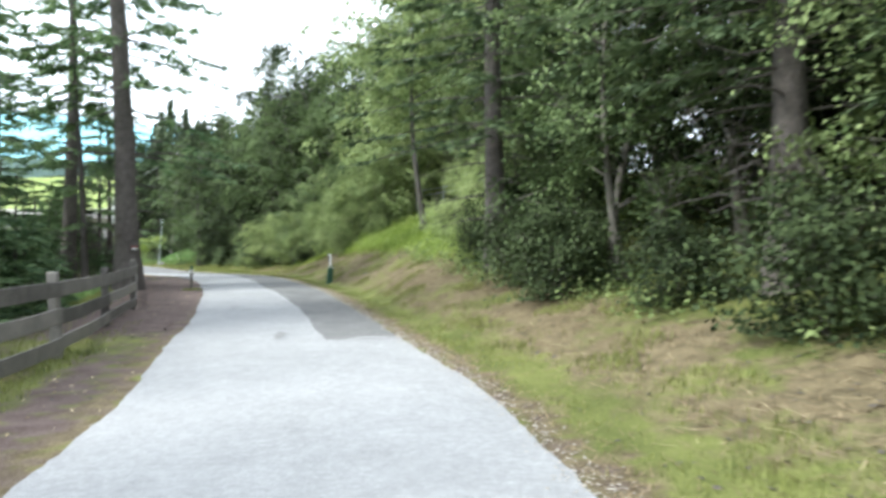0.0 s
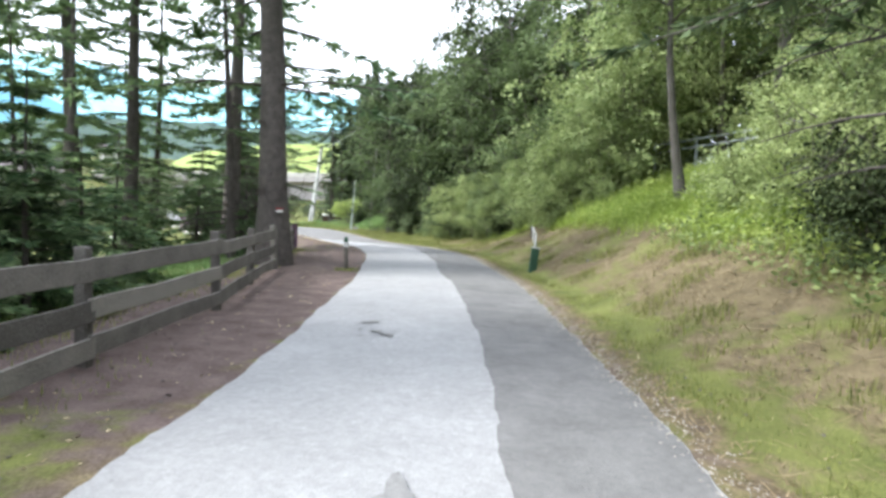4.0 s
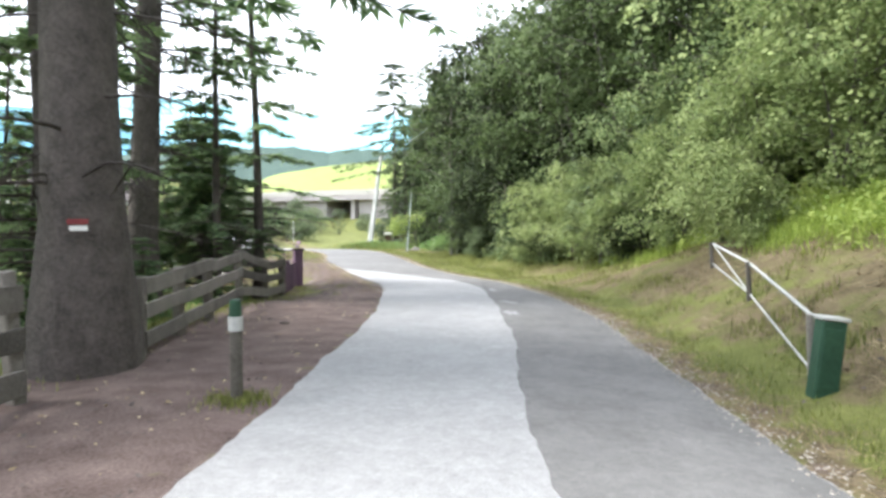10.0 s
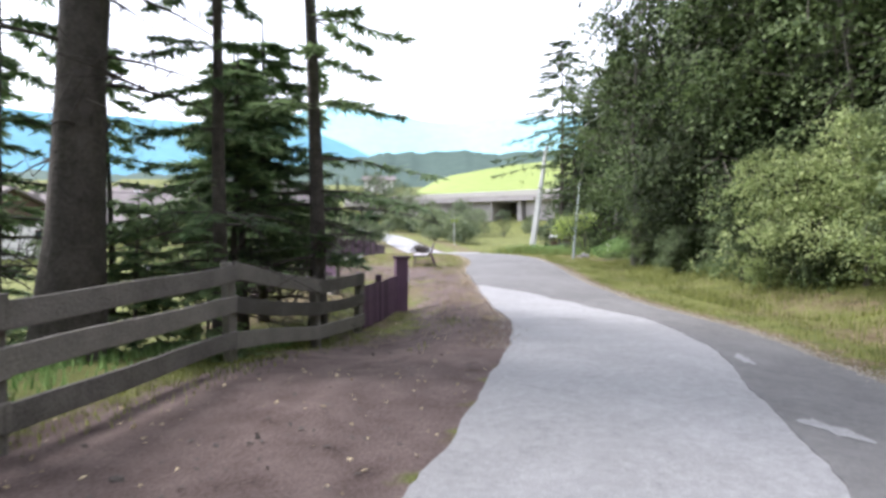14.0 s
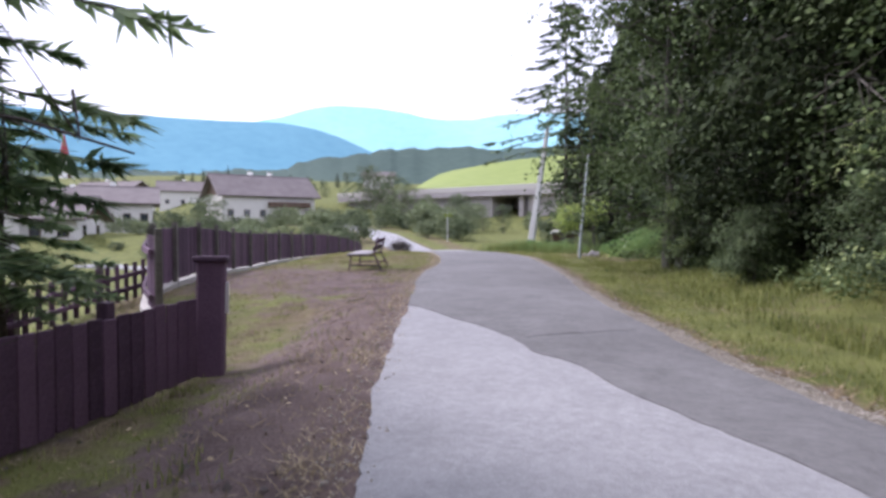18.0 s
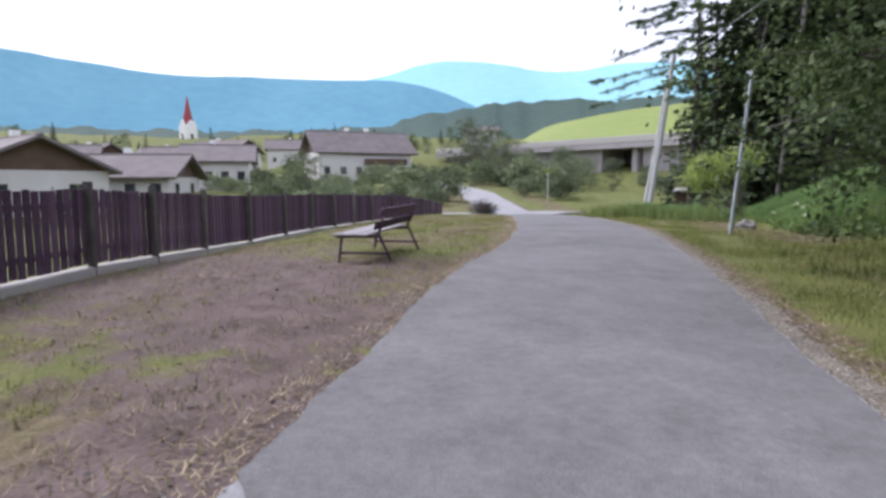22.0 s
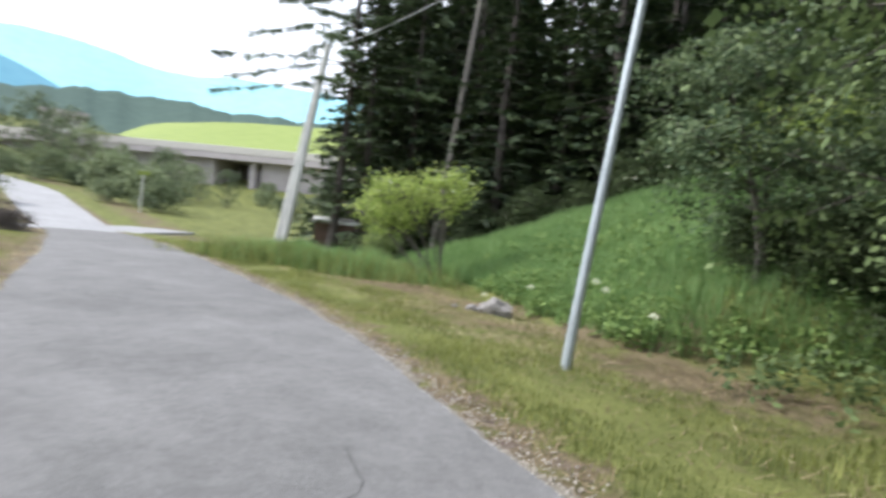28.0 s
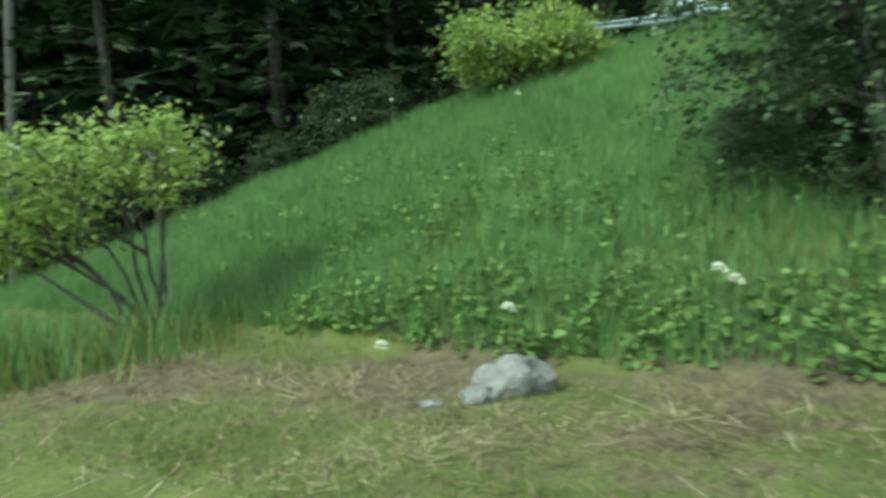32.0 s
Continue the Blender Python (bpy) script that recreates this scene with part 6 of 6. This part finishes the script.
for k in range(6):
    gx, gy = -21.8 + 1.88 * k, 65.98 - 0.68 * k
    part("post", boxed((0.09, 0.06, 1.15), inv @ pose(gx, gy, gz(gx, gy) + 0.32, 0, 0, -20), 0.01), M_WHITE, guard)
    gx2, gy2 = gx + 1.88, gy - 0.68
    a, b = Vector((gx - 0.04, gy - 0.03, gz(gx, gy) + 0.72)), Vector((gx2 - 0.04, gy2 - 0.03, gz(gx2, gy2) + 0.72))
    tilt = math.degrees(math.atan2(b.z - a.z, 2.0))
    band = pose(*((a + b) / 2), 0, -tilt, math.degrees(math.atan2(-0.68, 1.88)))
    bm = boxed((2.05, 0.03, 0.22), inv @ band, 0.01)
    for h in (-0.065, 0.065):
        box(bm, (2.05, 0.05, 0.06), inv @ band @ pose(0, -0.03, h), 0.015)
    part("beam", bm, M_STEEL, guard)
bank_guard = empty("guard_rail", pose(-6.5, 39.4, gz(-6.5, 39.4)), "pale guard rail along the top of the leafy bank", "guard rail")
inv = bank_guard.matrix_world.inverted()
for k in range(2, 6):
    gx, gy, gt = -6.5 + 1.5 * k, 39.4 - 0.98 * k, 4.15 + 0.12 * k
    low = gz(gx, gy) - 0.1
    part("post", boxed((0.10, 0.08, gt + 0.1 - low), inv @ pose(gx, gy, (gt + 0.1 + low) / 2, 0, 0, -33), 0.01), M_STEEL, bank_guard)
    if k < 5:
        for h in (0.0, -0.28):
            part("beam", rodded(inv @ Vector((gx, gy, gt + h)), inv @ Vector((gx + 1.5, gy - 0.98, gt + 0.12 + h)), 0.045, 0.045, 8), M_STEEL, bank_guard)
sign_post = empty("sign_post", pose(-62.8, 80.9, gz(-62.8, 80.9) - 0.1), "slim yellow sign post at the junction", "sign post")
part("shaft", rodded((0, 0, -0.2), (0, 0, 3.4), 0.06, 0.06, 8), M_POLE, sign_post)
part("sign", boxed((0.9, 0.05, 0.35), pose(0.1, 0, 3.1, 0, 0, 40), 0.01), M_FIELD, sign_post, "yellow direction sign")
far_pole = empty("utility_pole", pose(-34.4, 70.0, gz(-34.4, 70.0)), "thin grey wooden utility pole before the spruces", "utility pole")
part("shaft", rodded((0, 0, -0.3), (0.95, 0.4, 12.6), 0.14, 0.10, 10), M_WOOD, far_pole)
part("insulator", rodded((0.83, 0.36, 12.3), (0.68, 0.32, 12.42), 0.05, 0.04, 8), M_WHITE, far_pole)


def wire(a, b, sag, name):
    a, b = Vector(a), Vector(b)
    u = np.linspace(0, 1, 16)
    pts = np.array([a.lerp(b, t) - Vector((0, 0, sag * 4 * t * (1 - t))) for t in u])
    v, f = tubes([(pts, np.full(16, 0.022))], 5)
    return tagged(sheet(name, v, f, M_POLE, None, True), "thin grey overhead cable between poles", "cable")


far_top = gz(-34.4, 70.0) + 12.3
wire((-39.0, 67.3, pole_base.z + 8.35), (-33.55, 70.38, far_top), 0.25, "overhead_cable")
wire((-33.55, 70.38, far_top), (-12.0, 62.0, 11.0), 0.6, "overhead_cable")

# hedges and trees between the lane and the village
plant([hedge], [(0, x + random.uniform(-2, 2), y + random.uniform(-2, 2), random.uniform(0.8, 1.5)) for x, y in (
    (-65, 85), (-69, 87), (-72, 90), (-75, 88), (-78, 91), (-81, 94), (-84, 91), (-68, 71.2), (-82, 78), (-78, 75), (-76, 98), (-87, 96),
    (-80, 66), (-88, 70), (-64, 58), (-92, 62), (-76, 42))])
plant(copse, [
    (1, -72, 94, 0.68), (0, -78, 98, 0.7), (1, -83, 101, 0.8), (1, -88, 103, 0.85), (1, -94, 105, 1.2), (0, -100, 106, 1.4), (0, -106, 108, 1.7), (1, -112, 110, 1.8), (0, -116, 108, 1.85),
    (1, -82, 86, 0.42), (1, -60, 98, 0.68), (1, -55, 94, 0.68), (0, -76, 101, 0.8), (1, -80, 104, 0.9), (0, -86, 107, 0.95), (1, -92, 110, 1.0), (1, -74, 97, 0.7), (0, -70, 99, 0.75),
    (0, -104, 70, 1.15), (1, -100, 67, 1.0), (0, -107, 73, 0.95), (1, -108, 84, 0.95), (1, -104, 80, 0.75), (1, -92, 71, 0.5), (0, -86, 75, 0.42), (1, -90, 66, 0.5), (0, -94, 76, 0.5), (1, -84, 66, 0.42), (1, -99, 80, 0.48), (0, -86, 61, 0.4), (1, -93, 84, 0.42), (1, -80, 71, 0.36), (1, -112, 88, 0.5), (1, -96, 61, 0.4), (1, -90, 58, 0.38), (1, -97, 75, 0.36), (1, -92, 80, 0.36), (1, -88, 72, 0.32), (0, -100, 84, 0.4),
    (1, -96, 90, 0.42), (0, -90, 88, 0.4), (1, -84, 92, 0.45), (1, -104, 94, 0.5), (0, -110, 98, 0.6), (1, -98, 98, 0.6), (1, -118, 58, 0.6), (1, -112, 52, 0.6), (1, -110, 44, 0.60), (1, -130, 62, 0.7), (1, -140, 74, 0.8), (0, -145, 100, 0.9), (0, -150, 88, 0.8),
])
# woods and tree rows beyond the village
far_rng = np.random.default_rng(83)
for k in range(90):
    bearing, reach = radians(far_rng.uniform(52, 98)), far_rng.uniform(175, 330)
    stand(fir[k % 2] if k % 3 else copse[0], -25 - math.sin(bearing) * reach, 45 + math.cos(bearing) * reach, far_rng.uniform(0, 360), far_rng.uniform(0.45, 0.7) if k % 3 else far_rng.uniform(0.9, 1.4), tall=far_rng.uniform(0.7, 1.1))

# low shrubs over the gardens between the lane and the village
scatter = np.random.default_rng(71)
for k in range(120):
    bx, by = scatter.uniform(-112, -60), scatter.uniform(52, 110)
    near_lane = abs(float(lane_coords([bx], [by])[0][0])) < 4.5
    under_bridge = abs((bx + 20) * 0.74 + (by - 41) * 0.672) < 4.0 and by > 84
    on_side_road = abs(bx + 53) < 4 and by < 76
    if near_lane or under_bridge or on_side_road or abs(bx + 98) < 8 and abs(by - 49.5) < 8:
        continue
    stand(hedge, bx, by, scatter.uniform(0, 360), scatter.uniform(0.5, 1.05), tall=scatter.uniform(0.7, 1.2))


def ridge(name, ctrl, base, material, label, rough, seed, kind="backdrop"):
    """A far range: its skyline passes over the control rows (x, y, z) and its foot lies nearer, at base."""
    p = glide(np.array(ctrl, float), 2.5 if "forest" in name else 12 if abs(ctrl[0][0]) < 900 else 60)
    rng = np.random.default_rng(seed)
    k = np.arange(len(p))
    p[:, 2] += rough * (np.sin(k * 0.31 + seed) + 0.6 * np.sin(k * 0.83) + 0.7 * rng.normal(0, 1, len(k)) * 0.5)
    rows, eye = [], np.array([-20, 40, 1.2])
    for u in np.linspace(0, 1, 7):
        q = p.copy()
        q[:, :2] = eye[:2] + (p[:, :2] - eye[:2]) * (1 - 0.35 * u)
        q[:, 2] = p[:, 2] * (1 - u) ** 1.2 + base * (1 - (1 - u) ** 1.2) + rough * 0.8 * np.sin(k * 0.7 + u * 9) * u * (1 - u) * 2
        rows.append(q)
    g = np.stack(rows)
    a, b = g.shape[:2]
    i, j = np.meshgrid(np.arange(a - 1), np.arange(b - 1), indexing="ij")
    f = np.stack([i * b + j, (i + 1) * b + j, (i + 1) * b + j + 1, i * b + j + 1], -1).reshape(-1, 4)
    return tagged(sheet(name, g.reshape(-1, 3), f, material, None, True), label, "mountain", kind="structure")


ridge("backdrop_mountain", [(-1500, -1800, 300), (-1900, -900, 420), (-2010, -200, 380), (-2016, 139, 350), (-2000, 330, 334), (-1955, 545, 334), (-1899, 722, 332), (-1770, 1005, 334), (-1695, 1130, 304), (-1640, 1210, 268), (-1480, 1450, 150), (-1350, 1600, 30)], -20, M_MOUNT, "wooded mountain across the valley, tinted blue for haze", 3, 1)
ridge("backdrop_far_mountain", [(-3600, 900, 500), (-3150, 1620, 600), (-3020, 1840, 665), (-2935, 1970, 694), (-2800, 2160, 686), (-2640, 2360, 650), (-2440, 2570, 630), (-2270, 2710, 655), (-1900, 3000, 640), (-1300, 3300, 620), (-600, 3500, 560)], -20, M_MOUNT_FAR, "far mountain range, paled for haze", 5, 2)
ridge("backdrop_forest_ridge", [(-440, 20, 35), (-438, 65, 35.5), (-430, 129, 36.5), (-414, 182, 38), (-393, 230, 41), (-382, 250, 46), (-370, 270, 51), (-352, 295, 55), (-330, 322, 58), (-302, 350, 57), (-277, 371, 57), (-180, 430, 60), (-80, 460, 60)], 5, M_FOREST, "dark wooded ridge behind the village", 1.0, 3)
ridge("field", [(-158, 157, 13.0), (-153, 164, 18.0), (-147, 172, 20.5), (-136, 183, 23.0), (-115, 200, 25), (-90, 215, 27)], 9.5, M_FIELD, "bright green hay meadow on the hill", 0.1, 4)
